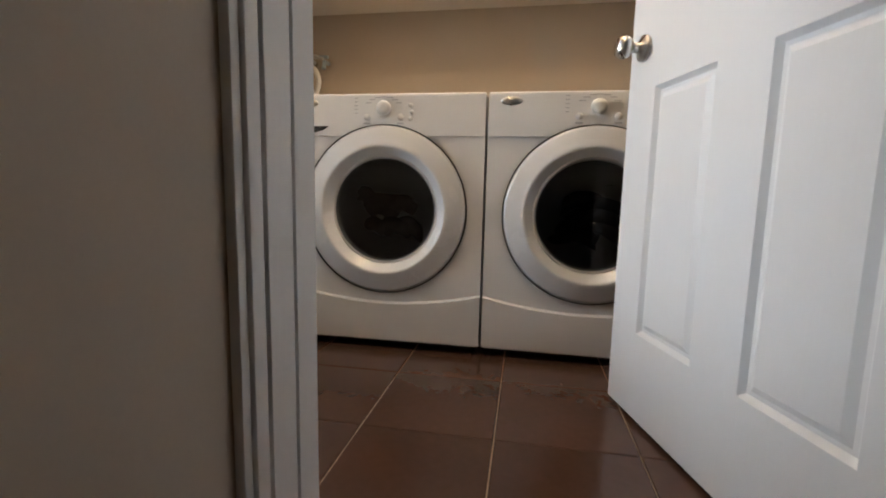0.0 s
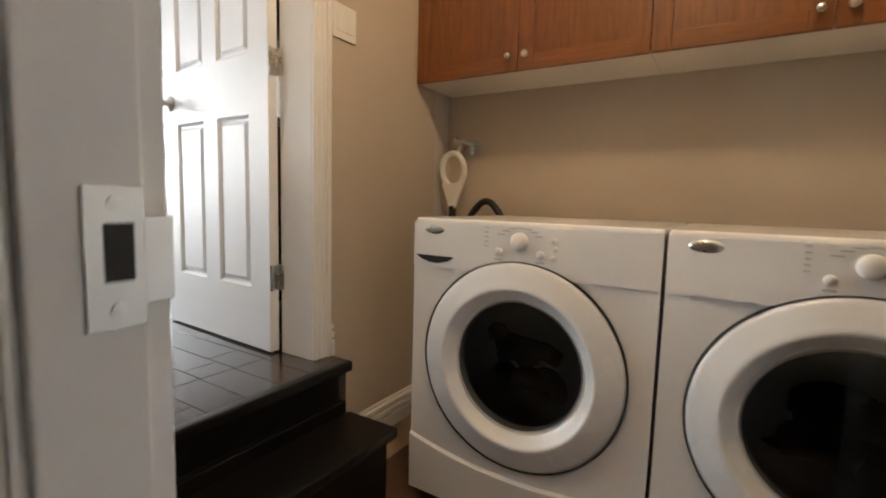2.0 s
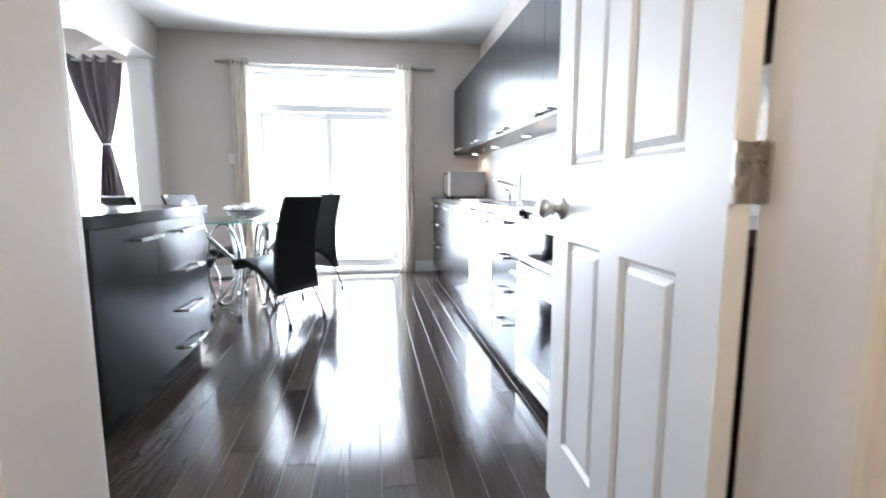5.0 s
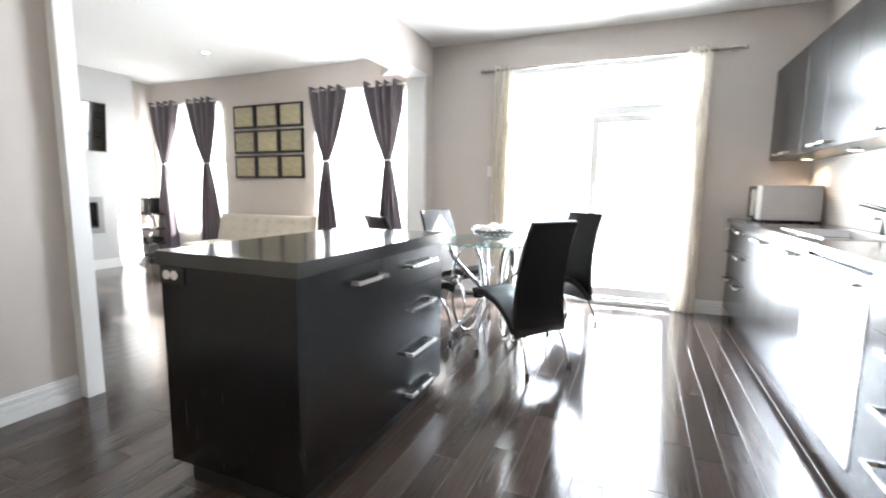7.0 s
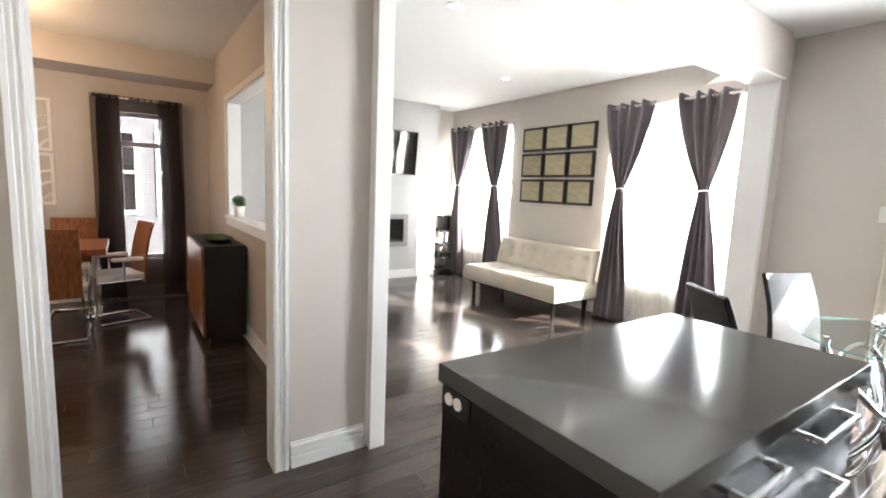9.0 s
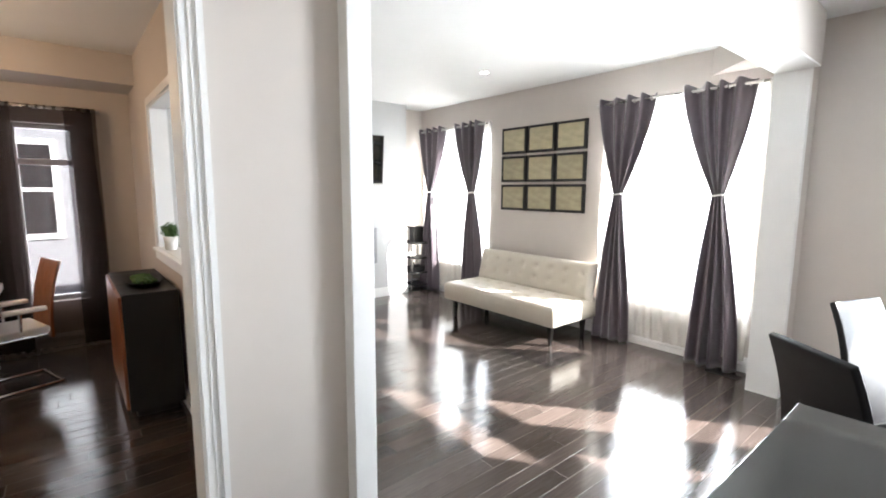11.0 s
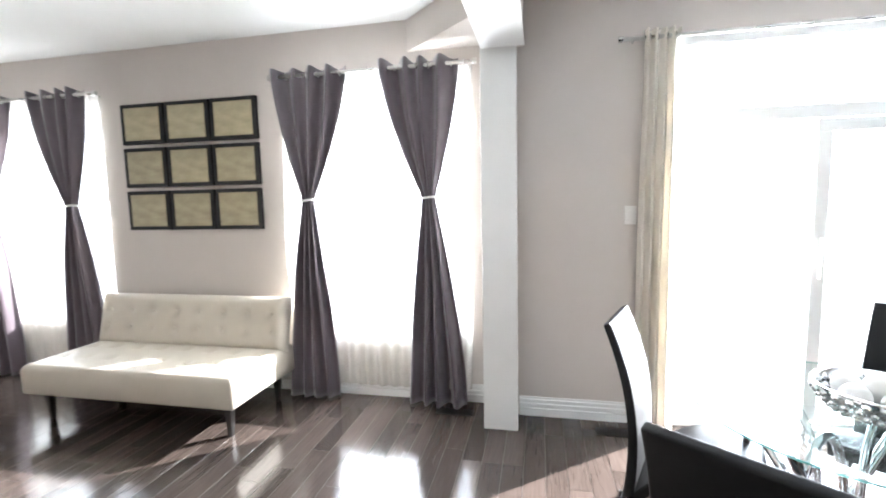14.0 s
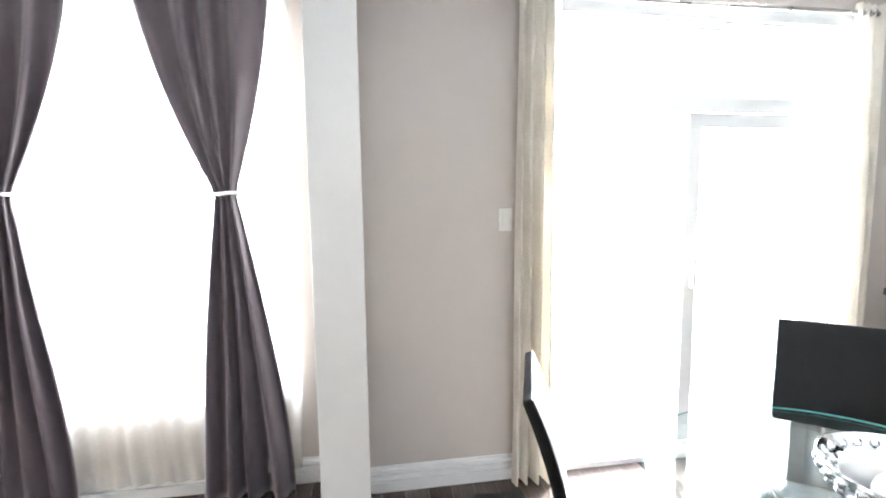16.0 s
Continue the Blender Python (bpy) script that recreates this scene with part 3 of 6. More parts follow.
def sliding_door():
    d = thing("door_sliding", (XK - 0.12, 0.66, 0), "white two-leaf sliding patio door with a transom", "sliding door", kind="structure")
    x = XK - 0.12
    y0, y1 = -0.17, 1.50
    part("frame", boxes((x - 0.08, y0, 0, x + 0.05, y1, 0.05), (x - 0.08, y0, 2.29, x + 0.05, y1, 2.34), (x - 0.08, y0, 0.05, x + 0.05, y0 + 0.05, 2.29), (x - 0.08, y1 - 0.05, 0.05, x + 0.05, y1, 2.29),
                        (x - 0.08, y0 + 0.05, 1.90, x + 0.055, y1 - 0.05, 1.98)), M_TRIM, d, bevel=0.004)
    for k, (a, b, off) in enumerate(((y0 + 0.05, 0.70, -0.045), (0.62, y1 - 0.05, 0.015))):
        leaf = part("leaf", boxes((x + off, a, 0.06, x + off + 0.035, b, 0.16), (x + off, a, 1.82, x + off + 0.035, b, 1.895), (x + off, a, 0.16, x + off + 0.035, a + 0.075, 1.82), (x + off, b - 0.075, 0.16, x + off + 0.035, b, 1.82)), M_TRIM, d, bevel=0.004)
        p = part("pane", boxes((x + off + 0.013, a + 0.075, 0.16, x + off + 0.021, b - 0.075, 1.82)), M_GLASS, leaf)
        p.visible_shadow = False
    p = part("transom_pane", boxes((x - 0.02, y0 + 0.05, 1.98, x - 0.012, y1 - 0.05, 2.29)), M_GLASS, d)
    p.visible_shadow = False
    part("handle", boxes((x + 0.05, 0.655, 0.95, x + 0.085, 0.675, 1.20)), M_WHITE, d, bevel=0.006)
    part("casing", boxes((XK, y0 - 0.07, 0, XK + 0.016, y0, 2.41), (XK, y1, 0, XK + 0.016, y1 + 0.07, 2.41), (XK, y0, 2.34, XK + 0.02, y1, 2.41)), M_TRIM, d, bevel=0.003)
    part("lining", boxes((XK - 0.07, y0, 0, XK, y0 + 0.012, 2.34), (XK - 0.07, y1 - 0.012, 0, XK, y1, 2.34), (XK - 0.07, y0, 2.328, XK, y1, 2.34), (XK - 0.07, y0, 0.0, XK, y1, 0.03)), M_TRIM, d)


sliding_door()


def knob(bm, m):
    lathe(bm, [(0.0, -0.002), (0.033, -0.002), (0.033, 0.006), (0.026, 0.010), (0.013, 0.014), (0.012, 0.034), (0.022, 0.040), (0.029, 0.052), (0.029, 0.060), (0.022, 0.072), (0.0, 0.077)], 28, m)


def panel_door(name, at, rz, w, h, label, knob_z, hinge_zs):
    """Six-panel leaf, hinge edge at its origin, running along local +x, thickness along +y."""
    d = thing(name, at, label, "door", rz=rz, kind="structure")
    t = 0.036
    st, mid = (0.130, 0.07) if w > 0.8 else (0.115, 0.05)
    xs = [0, st, w / 2 - mid, w / 2 + mid, w - st, w]
    zs = [0, 0.225, 0.85, 1.06, 1.62, 1.73, 1.92, h]
    bm = bmesh.new()
    for y, flip in ((0, False), (t, True)):
        g = [[bm.verts.new((x, y, z)) for z in zs] for x in xs]
        panels = []
        for i in range(5):
            for k in range(7):
                f = bm.faces.new([g[i][k], g[i + 1][k], g[i + 1][k + 1], g[i][k + 1]][::-1 if flip else 1])
                if i in (1, 3) and k in (1, 3, 5):
                    panels.append(f)
        bm.normal_update()
        bmesh.ops.inset_individual(bm, faces=panels, thickness=0.014, depth=-0.011)
        bmesh.ops.inset_individual(bm, faces=panels, thickness=0.012, depth=0.0)
        bmesh.ops.inset_individual(bm, faces=panels, thickness=0.020, depth=0.008)
    add_box(bm, 0.0005, 0.0002, 0, w - 0.0005, 0.0003, 0.0005)
    for x in (0, w):
        bm.faces.new([bm.verts.new(c) for c in ((x, 0, 0), (x, t, 0), (x, t, h), (x, 0, h))])
    for z in (0, h):
        bm.faces.new([bm.verts.new(c) for c in ((0, 0, z), (w, 0, z), (w, t, z), (0, t, z))])
    bmesh.ops.remove_doubles(bm, verts=bm.verts[:], dist=0.0001)
    part("leaf", bm, M_DOOR, d, world=False)
    for y, s in ((0, 1), (t, -1)):
        bm = bmesh.new()
        knob(bm, Matrix.Translation((w - 0.065, y, knob_z)) @ Matrix.Rotation(radians(90 * s), 4, 'X'))
        part("knob", bm, M_SILVER, d, "satin silver round knob", smooth=True, world=False)
    part("latch", boxes((w - 0.0005, 0.006, knob_z - 0.03, w + 0.0015, 0.03, knob_z + 0.03)), M_SILVER, d, "silver latch plate", world=False)
    for z in hinge_zs:
        bm = boxes((-0.004, -0.001, z - 0.045, 0.022, 0.001, z + 0.045))
        tube(bm, [(-0.004, -0.004, z - 0.046), (-0.004, -0.004, z + 0.046)], 0.006)
        add_box(bm, -0.03, -0.0015, z - 0.045, -0.004, 0.0005, z + 0.045)
        add_box(bm, -0.002, 0.003, z - 0.045, 0.0003, t - 0.002, z + 0.045)
        tube(bm, [(-0.006, t - 0.004, z - 0.046), (-0.006, t - 0.004, z + 0.046)], 0.0055)
        part("hinge", bm, M_SILVER, d, "silver butt hinge", world=False)
    return d


panel_door("door_laundry", (0.640, 0.727, LF + 0.012), 105.3, 0.85, 2.02, "white six-panel laundry door standing open", 0.956, (0.22, 1.0, 1.8))
panel_door("door_kitchen", (-1.272, 1.684, 0.008), 177.0, 0.745, 2.03, "white six-panel kitchen door standing open", 0.94, (0.27, 1.02, 1.82))
strike = part("strike_plate", boxes((-0.1387, 0.680, 0.503, -0.1368, 0.7035, 0.566), (-0.1400, 0.7036, 0.513, -0.1368, 0.7165, 0.553)), M_SILVER, None, "worn silver strike plate on the door jamb", kind="structure", category="strike plate")
# no hole is cut; a thin black box paints its darkness
part("latch_hole_shade", boxes((-0.1370, 0.687, 0.524, -0.1363, 0.699, 0.550)), M_DARK, strike)
for z in (0.511, 0.559):
    bm = bmesh.new()
    lathe(bm, [(0.0, 0.0010), (0.0034, 0.0007), (0.0034, -0.001)], 12, Matrix.Translation((-0.1368, 0.692, z)) @ Matrix.Rotation(radians(90), 4, 'Y'))
    part("screw", bm, M_SILVER, strike)

# ---- laundry ----


def washer(name, x0, label, ring_r, glass_r, cz, drawer):
    """Front loader, front face at local y = 0, origin at the floor under the front left corner."""
    W, D, H = 0.722, 0.66, 0.935
    w = thing(name, (x0, 1.797, LF), label, "washing machine" if drawer else "dryer", group="laundry machines")
    part("body", boxes((0, 0.34, 0.03, W, D, H - 0.012), (0, 0.014, 0.03, 0.02, 0.34, H - 0.012), (W - 0.02, 0.014, 0.03, W, 0.34, H - 0.012)), M_ENAMEL, w, world=False)
    # front sheet with a round opening
    bm = bmesh.new()
    N = 96
    inner, outer, rear = [], [], []
    for k in range(N):
        a = 2 * math.pi * (k + 0.5) / N
        ca, sa = math.cos(a), math.sin(a)
        cx, hole = W / 2, glass_r + 0.006
        reach = min(((W - cx) if ca > 0 else cx) / max(abs(ca), 1e-6), ((H - 0.02 - cz) if sa > 0 else (cz - 0.03)) / max(abs(sa), 1e-6))
        inner.append(bm.verts.new((cx + hole * ca, -0.001, cz + hole * sa)))
        outer.append(bm.verts.new((cx + reach * ca, -0.001, cz + reach * sa)))
        rear.append(bm.verts.new((cx + reach * ca, 0.03, cz + reach * sa)))
    for k in range(N):
        j = (k + 1) % N
        bm.faces.new([inner[k], inner[j], outer[j], outer[k]])
        bm.faces.new([outer[k], outer[j], rear[j], rear[k]])
    part("front_sheet", bm, M_ENAMEL, w, world=False)
    dm = Matrix.Translation((W / 2, 0.0, cz)) @ FACE_Y
    bm = bmesh.new()
    lathe(bm, [(glass_r + 0.006, 0.0), (glass_r + 0.03, -0.03), (glass_r + 0.05, -0.06), (glass_r + 0.05, -0.31), (0, -0.32)], 48, dm)
    part("drum", bm, M_STEEL, w, "dark steel drum", smooth=True, world=False)
    rng = random.Random(int(x0 * 100) + 40)
    for k in range(5):
        bm = bmesh.new()
        pts = [(W / 2 + rng.uniform(-0.13, 0.13), 0.10 + 0.05 * rng.random(), cz - 0.12 + 0.05 * rng.random() + 0.03 * k) for _ in range(5)]
        tube(bm, [p for q, r in zip(pts, pts[1:]) for p in arc(q, r, (0, -0.02, 0.03), 5)[:-1]], 0.026, 8)
        part("laundry", bm, M_CLOTH, w, "crumpled dark laundry", smooth=True, world=False)
    part("top", boxes((0, 0.004, H - 0.022, W, D, H)), M_ENAMEL, w, bevel=0.009, segs=3, world=False)
    bm = bmesh.new()
    n = 14
    front, back = [], []
    for i in range(n + 1):
        u = i / n
        bow = 0.007 * (1 - (2 * u - 1) ** 2)
        front.append([bm.verts.new((u * W, -0.004 - bow, z)) for z in (H - 0.151, H - 0.147, H - 0.03, H - 0.012)])
        back.append([bm.verts.new((u * W, 0.03, z)) for z in (H - 0.151, H - 0.147, H - 0.03, H - 0.012)])
    for i in range(n):
        for k in range(3):
            bm.faces.new([front[i][k], front[i + 1][k], front[i + 1][k + 1], front[i][k + 1]])
        bm.faces.new([front[i][3], front[i + 1][3], back[i + 1][3], back[i][3]])
        bm.faces.new([front[i][0], back[i][0], back[i + 1][0], front[i + 1][0]])
    for e in (0, n):
        for k in range(3):
            bm.faces.new([front[e][k], front[e][k + 1], back[e][k + 1], back[e][k]])
    part("control_panel", bm, M_ENAMEL, w, world=False)
    # kick panel with a sagging upper edge
    bm = bmesh.new()
    cols = []
    for i in range(n + 1):
        u = i / n
        s = 1 - (2 * u - 1) ** 2
        top = 0.225 - 0.045 * s
        cols.append([bm.verts.new(c) for c in ((u * W, -0.007 - 0.003 * s, 0.035), (u * W, -0.010 - 0.004 * s, top - 0.006), (u * W, -0.003, top), (u * W, 0.03, top), (u * W, 0.03, 0.035))])
    for i in range(n):
        for k in range(5):
            bm.faces.new([cols[i][k], cols[i + 1][k], cols[i + 1][(k + 1) % 5], cols[i][(k + 1) % 5]])
    bm.faces.new(cols[0])
    bm.faces.new(cols[-1])
    part("kick_panel", bm, M_ENAMEL, w, world=False)
    part("shadow_base", boxes((0.03, 0.03, 0.012, W - 0.03, D - 0.03, 0.034)), M_DARK, w, world=False)
    for fx in (0.05, W - 0.05):
        for fy in (0.07, D - 0.05):
            bm = bmesh.new()
            lathe(bm, [(0, 0), (0.02, 0), (0.02, 0.012), (0, 0.012)], 14, Matrix.Translation((fx, fy, 0.0)))
            part("foot", bm, M_BLACK, w, world=False)
    m = Matrix.Translation((W / 2, -0.006, cz)) @ FACE_Y
    # black ring painting the shade of the gap round the door
    bm = bmesh.new()
    lathe(bm, [(ring_r + 0.006, -0.014), (ring_r + 0.006, 0.0065), (ring_r + 0.003, 0.0065)], 72, m)
    part("door_gap_shade", bm, M_DARK, w, world=False)
    R, G = ring_r, glass_r
    bm = bmesh.new()
    lathe(bm, [(R, -0.014), (R, 0.006), (R - 0.003, 0.010), (R - 0.010, 0.013), (R - 0.035, 0.019), (G + 0.056, 0.025), (G + 0.046, 0.028), (G + 0.040, 0.0275), (G + 0.035, 0.022), (G + 0.020, 0.004), (G + 0.008, -0.008), (G, -0.014), (G - 0.004, -0.030)], 96, m)
    door = part("door", bm, M_RING, w, "pearl grey round door", smooth=True, world=False)
    bm = bmesh.new()
    lathe(bm, [(G, -0.005), (G * 0.95, -0.006), (G * 0.75, -0.009), (G * 0.5, -0.011), (G * 0.25, -0.012), (0, -0.0122)], 56, m)
    part("glass", bm, M_SMOKE, door, "smoked glass porthole", smooth=True, world=False)
    bm = bmesh.new()
    (W / 2 + G + 0.018, -0.030, cz - 0.01, W / 2 + G + 0.028, -0.014, cz + 0.045)
    part("door_handle", bm, M_WHITE, door, bevel=0.004, world=False)
    # controls
    zc = H - 0.066
    bm = bmesh.new()
    lathe(bm, [(0.026, -0.004), (0.025, 0.008), (0.021, 0.013), (0.010, 0.015), (0, 0.015)], 32, Matrix.Translation((W * 0.50, -0.010, zc + 0.012)) @ FACE_Y)
    part("dial", bm, M_WHITE, w, "white round selector dial", smooth=True, world=False)
    for bx, bz in ((W * 0.50 - 0.062, zc - 0.02), (W * 0.50 + 0.062, zc - 0.02)):
        bm = bmesh.new()
        lathe(bm, [(0.011, -0.004), (0.011, 0.004), (0.009, 0.006), (0, 0.006)], 20, Matrix.Translation((bx, -0.011, bz)) @ FACE_Y)
        part("button", bm, M_WHITE, w, smooth=True, world=False)
        part("button_mark", boxes((bx - 0.012, -0.0135, bz - 0.024, bx + 0.012, -0.0125, bz - 0.019)), M_MARK, w, world=False)
    for bx, bz in ((W * 0.635, zc + 0.02), (W * 0.642, zc - 0.003), (W * 0.635, zc - 0.026)):
        bm = bmesh.new()
        lathe(bm, [(0.008, -0.004), (0.008, 0.005), (0, 0.006)], 14, Matrix.Translation((bx, -0.010, bz)) @ FACE_Y)
        part("small_button", bm, M_WHITE, w, smooth=True, world=False)
    bm = bmesh.new()
    for k in range(7):
        a = radians(-62 + k * 21)
        cx, cz2 = W * 0.50 + math.sin(a) * 0.062, zc + 0.012 + math.cos(a) * 0.038
        add_box(bm, cx - 0.011, -0.0142, cz2 - 0.0016, cx + 0.011, -0.0135, cz2 + 0.0016)
    for k in range(5):
        add_box(bm, W * 0.36 - 0.006, -0.0135, zc + 0.045 - k * 0.013, W * 0.36 + 0.006, -0.0125, zc + 0.048 - k * 0.013)
    part("printed_marks", bm, M_MARK, w, "small grey unreadable print", world=False, kind="stuff")
    bm = bmesh.new()
    lathe(bm, [(1, 0), (0.97, 0.05), (0.6, 0.1), (0, 0.12)], 28, Matrix.Translation((0.078, -0.0058, H - 0.034)) @ FACE_Y @ Matrix.Diagonal((0.036, 0.015, 0.05, 1)))
    part("badge", bm, M_SILVER, w, "oval silver badge", smooth=True, world=False)
    if drawer:
        # flat black crescent in place of a hollow; the colour gives its shade
        bm = bmesh.new()
        pts = [(0.012, 0.0), (0.152, 0.0), (0.130, -0.014), (0.100, -0.022), (0.066, -0.022), (0.034, -0.013)]
        f = [bm.verts.new((px, -0.0100, H - 0.116 + pz)) for px, pz in pts]
        bm.faces.new(f)
        e = bmesh.ops.extrude_face_region(bm, geom=bm.faces[:])
        bmesh.ops.translate(bm, verts=[v for v in e["geom"] if isinstance(v, bmesh.types.BMVert)], vec=(0, 0.012, 0))
        part("drawer_grip", bm, M_DARK, w, "black shape painting the shade of the dispenser drawer recess", world=False)
    return w


washer("washing_machine", -0.752, "white front-loading washing machine with round door", 0.299, 0.186, 0.520, True)
washer("tumble_dryer", -0.021, "white front-loading tumble dryer with wide round door", 0.297, 0.187, 0.520, False)


def oak_cabinet(x0, x1):
    c = thing("wall_cabinet", ((x0 + x1) / 2, 2.46, 1.075), "orange oak wall cabinet with shaker doors", "cabinet", group="laundry cabinets")
    z0, z1 = 1.075, 1.84
    part("body", boxes((x0, 2.305, z0 + 0.016, x1, 2.584, z1)), M_OAK, c)
    part("underside", boxes((x0 + 0.001, 2.306, z0 + 0.002, x1 - 0.001, 2.584, z0 + 0.016)), M_MELA, c, "white melamine underside")
    mid = (x0 + x1) / 2
    for a, b, kx in ((x0 + 0.002, mid - 0.0015, mid - 0.035), (mid + 0.0015, x1 - 0.002, mid + 0.035)):
        f = 0.058
        d = part("door", boxes((a, 2.285, z0, a + f, 2.304, z1), (b - f, 2.285, z0, b, 2.304, z1)), M_OAK, c, bevel=0.002)
        for za in (z0, z1 - f):
            part("rail", boxes((a + f, 2.286, za, b - f, 2.304, za + f)), M_OAKH, d, bevel=0.002)
        part("panel", boxes((a + f - 0.002, 2.294, z0 + f - 0.002, b - f + 0.002, 2.303, z1 - f + 0.002)), M_OAK, d)
        bm = bmesh.new()
        lathe(bm, [(0.006, 0), (0.005, 0.012), (0.013, 0.018), (0.014, 0.024), (0.009, 0.030), (0, 0.031)], 20, Matrix.Translation((kx, 2.285, z0 + 0.053)) @ FACE_Y)
        part("knob", bm, M_SILVER, d, "satin silver knob", smooth=True)


for x0 in (-1.105, -0.165, 0.775):
    oak_cabinet(x0, min(x0 + 0.939, 1.29))


def light_switch(at, axis, n, label):
    s = thing("light_switch", at, label, "light switch")
    w, h = (0.115, 0.118) if n == 2 else (0.07, 0.115)
    x, y, z = at
    part("plate", boxes((x, y - w / 2, z - h / 2, x + 0.006, y + w / 2, z + h / 2)), M_WHITE, s, bevel=0.003)
    for k in range(n):
        c = y + (k - (n - 1) / 2) * 0.046
        part("rocker", boxes((x + 0.005, c - 0.016, z - 0.033, x + 0.010, c + 0.016, z + 0.033)), M_WHITE, s, bevel=0.002)


light_switch((-1.1095, 1.84, 1.182), "x", 2, "white double rocker light switch on the wall")
light_switch((XK + 0.0005, -0.42, 1.35), "x", 1, "white thermostat plate beside the curtain")


def water_taps():
    t = thing("washer_water_valve", (-0.98, 2.575, 0.80), "brass and blue washer supply valves on the wall", "water valve")
    for x, m in ((-1.02, M_SILVER), (-0.95, M_TARP)):
        bm = bmesh.new()
        tube(bm, [(x, 2.58, 0.83), (x, 2.53, 0.83), (x, 2.52, 0.79)], 0.012)
        add_box(bm, x - 0.025, 2.515, 0.842, x + 0.025, 2.532, 0.856)
        part("valve", bm, m, t, smooth=False)
    part("lever", tube(bmesh.new(), [(-1.05, 2.53, 0.87), (-0.95, 2.52, 0.84)], 0.009), M_SILVER, t)


water_taps()
part("washer_hose", tube(bmesh.new(), [(-0.95, 2.53, 0.30), (-0.95, 2.52, 0.45), *arc((-0.94, 2.51, 0.50), (-0.76, 2.50, 0.48), (0, 0, 0.085)), (-0.74, 2.51, 0.30)], 0.016), M_BLACK, None,
     "black rubber washer hose looping behind the machine", category="hose", smooth=True)


def beater():
    """White wand with a ring-shaped head, leaning in the corner behind the washer."""
    b = thing("ring_handled_duster", (-1.0, 2.46, LF), "white ring-handled wand leaning behind the washer", "duster")
    c = Vector((-1.01, 2.46, 0.715))
    ring = [c + Vector((0.060 * math.cos(a), -0.01 * math.sin(a), 0.076 * math.sin(a))) for a in [2 * math.pi * k / 28 for k in range(28)]]
    part("ring_head", tube(bmesh.new(), ring, 0.0135, closed=True), M_WHITE, b, smooth=True)
    bm = bmesh.new()
    n = 8
    secs = []
    for i in range(n + 1):
        u = i / n
        z, w = 0.655 - 0.125 * u, 0.046 * (1 - u) ** 1.3 + 0.014
        secs.append([bm.verts.new(v) for v in ((c.x - w, 2.452, z), (c.x + w, 2.452, z), (c.x + w, 2.472, z), (c.x - w, 2.472, z))])
    for a, d in zip(secs, secs[1:]):
        for k in range(4):
            bm.faces.new([a[k], a[(k + 1) % 4], d[(k + 1) % 4], d[k]])
    bm.faces.new(secs[0])
    bm.faces.new(secs[-1])
    part("neck", bm, M_WHITE, b, bevel=0.003)
    part("shaft", tube(bmesh.new(), [(c.x, 2.462, 0.54), (c.x - 0.01, 2.50, LF + 0.014)], 0.014), M_SILVER, b, "grey metal shaft")
    part("collar", tube(bmesh.new(), [(c.x, 2.462, 0.55), (c.x, 2.466, 0.49)], 0.018), M_BLACK, b)


beater()

# ---- kitchen ----
FY = 1.868   # cabinet fronts


def bar_handle(parent, x0, x1, y, z, sign=-1, axis="x"):
    """Flat silver pull, standing off the front."""
    bm = bmesh.new()
    if axis == "x":
        add_box(bm, x0, y + sign * 0.040, z - 0.008, x1, y + sign * 0.032, z + 0.008)
        for x in (x0 + 0.008, x1 - 0.008):
            add_box(bm, x - 0.007, min(y, y + sign * 0.034), z - 0.008, x + 0.007, max(y, y + sign * 0.034), z + 0.008)
    return part("handle", bm, M_SILVER, parent, "satin silver bar handle", bevel=0.0015)


def drawer_unit(x0, x1, heights, name="base_drawer_unit", label="black-brown kitchen drawer unit with silver handles"):
    c = thing(name, ((x0 + x1) / 2, 2.15, 0), label, "cabinet", group="kitchen base units")
    part("body", boxes((x0 + 0.001, FY + 0.02, 0.10, x1 - 0.001, YB - 0.002, 0.872)), M_BLACKWOOD, c)
    part("plinth", boxes((x0 + 0.001, FY + 0.055, 0.0005, x1 - 0.001, FY + 0.075, 0.10)), M_BLACKWOOD, c)
    z = 0.868
    for h in heights:
        d = part("drawer_front", boxes((x0 + 0.002, FY, z - h + 0.002, x1 - 0.002, FY + 0.019, z - 0.002)), M_BLACKWOOD, c, bevel=0.0015)
        mx = (x0 + x1) / 2
        bar_handle(d, mx - 0.09, mx + 0.09, FY, z - 0.045)
        z -= h
    return c


def door_unit(x0, x1):
    c = thing("base_door_unit", ((x0 + x1) / 2, 2.15, 0), "black-brown kitchen base unit with a pair of doors", "cabinet", group="kitchen base units")
    part("body", boxes((x0 + 0.001, FY + 0.02, 0.10, x1 - 0.001, YB - 0.002, 0.872)), M_BLACKWOOD, c)
    part("plinth", boxes((x0 + 0.001, FY + 0.055, 0.0005, x1 - 0.001, FY + 0.075, 0.10)), M_BLACKWOOD, c)
    mid = (x0 + x1) / 2
    for a, b, h in ((x0 + 0.002, mid - 0.0015, mid - 0.13), (mid + 0.0015, x1 - 0.002, mid + 0.03)):
        d = part("door", boxes((a, FY, 0.104, b, FY + 0.019, 0.866)), M_BLACKWOOD, c, bevel=0.0015)
        bar_handle(d, h, h + 0.10, FY, 0.82)


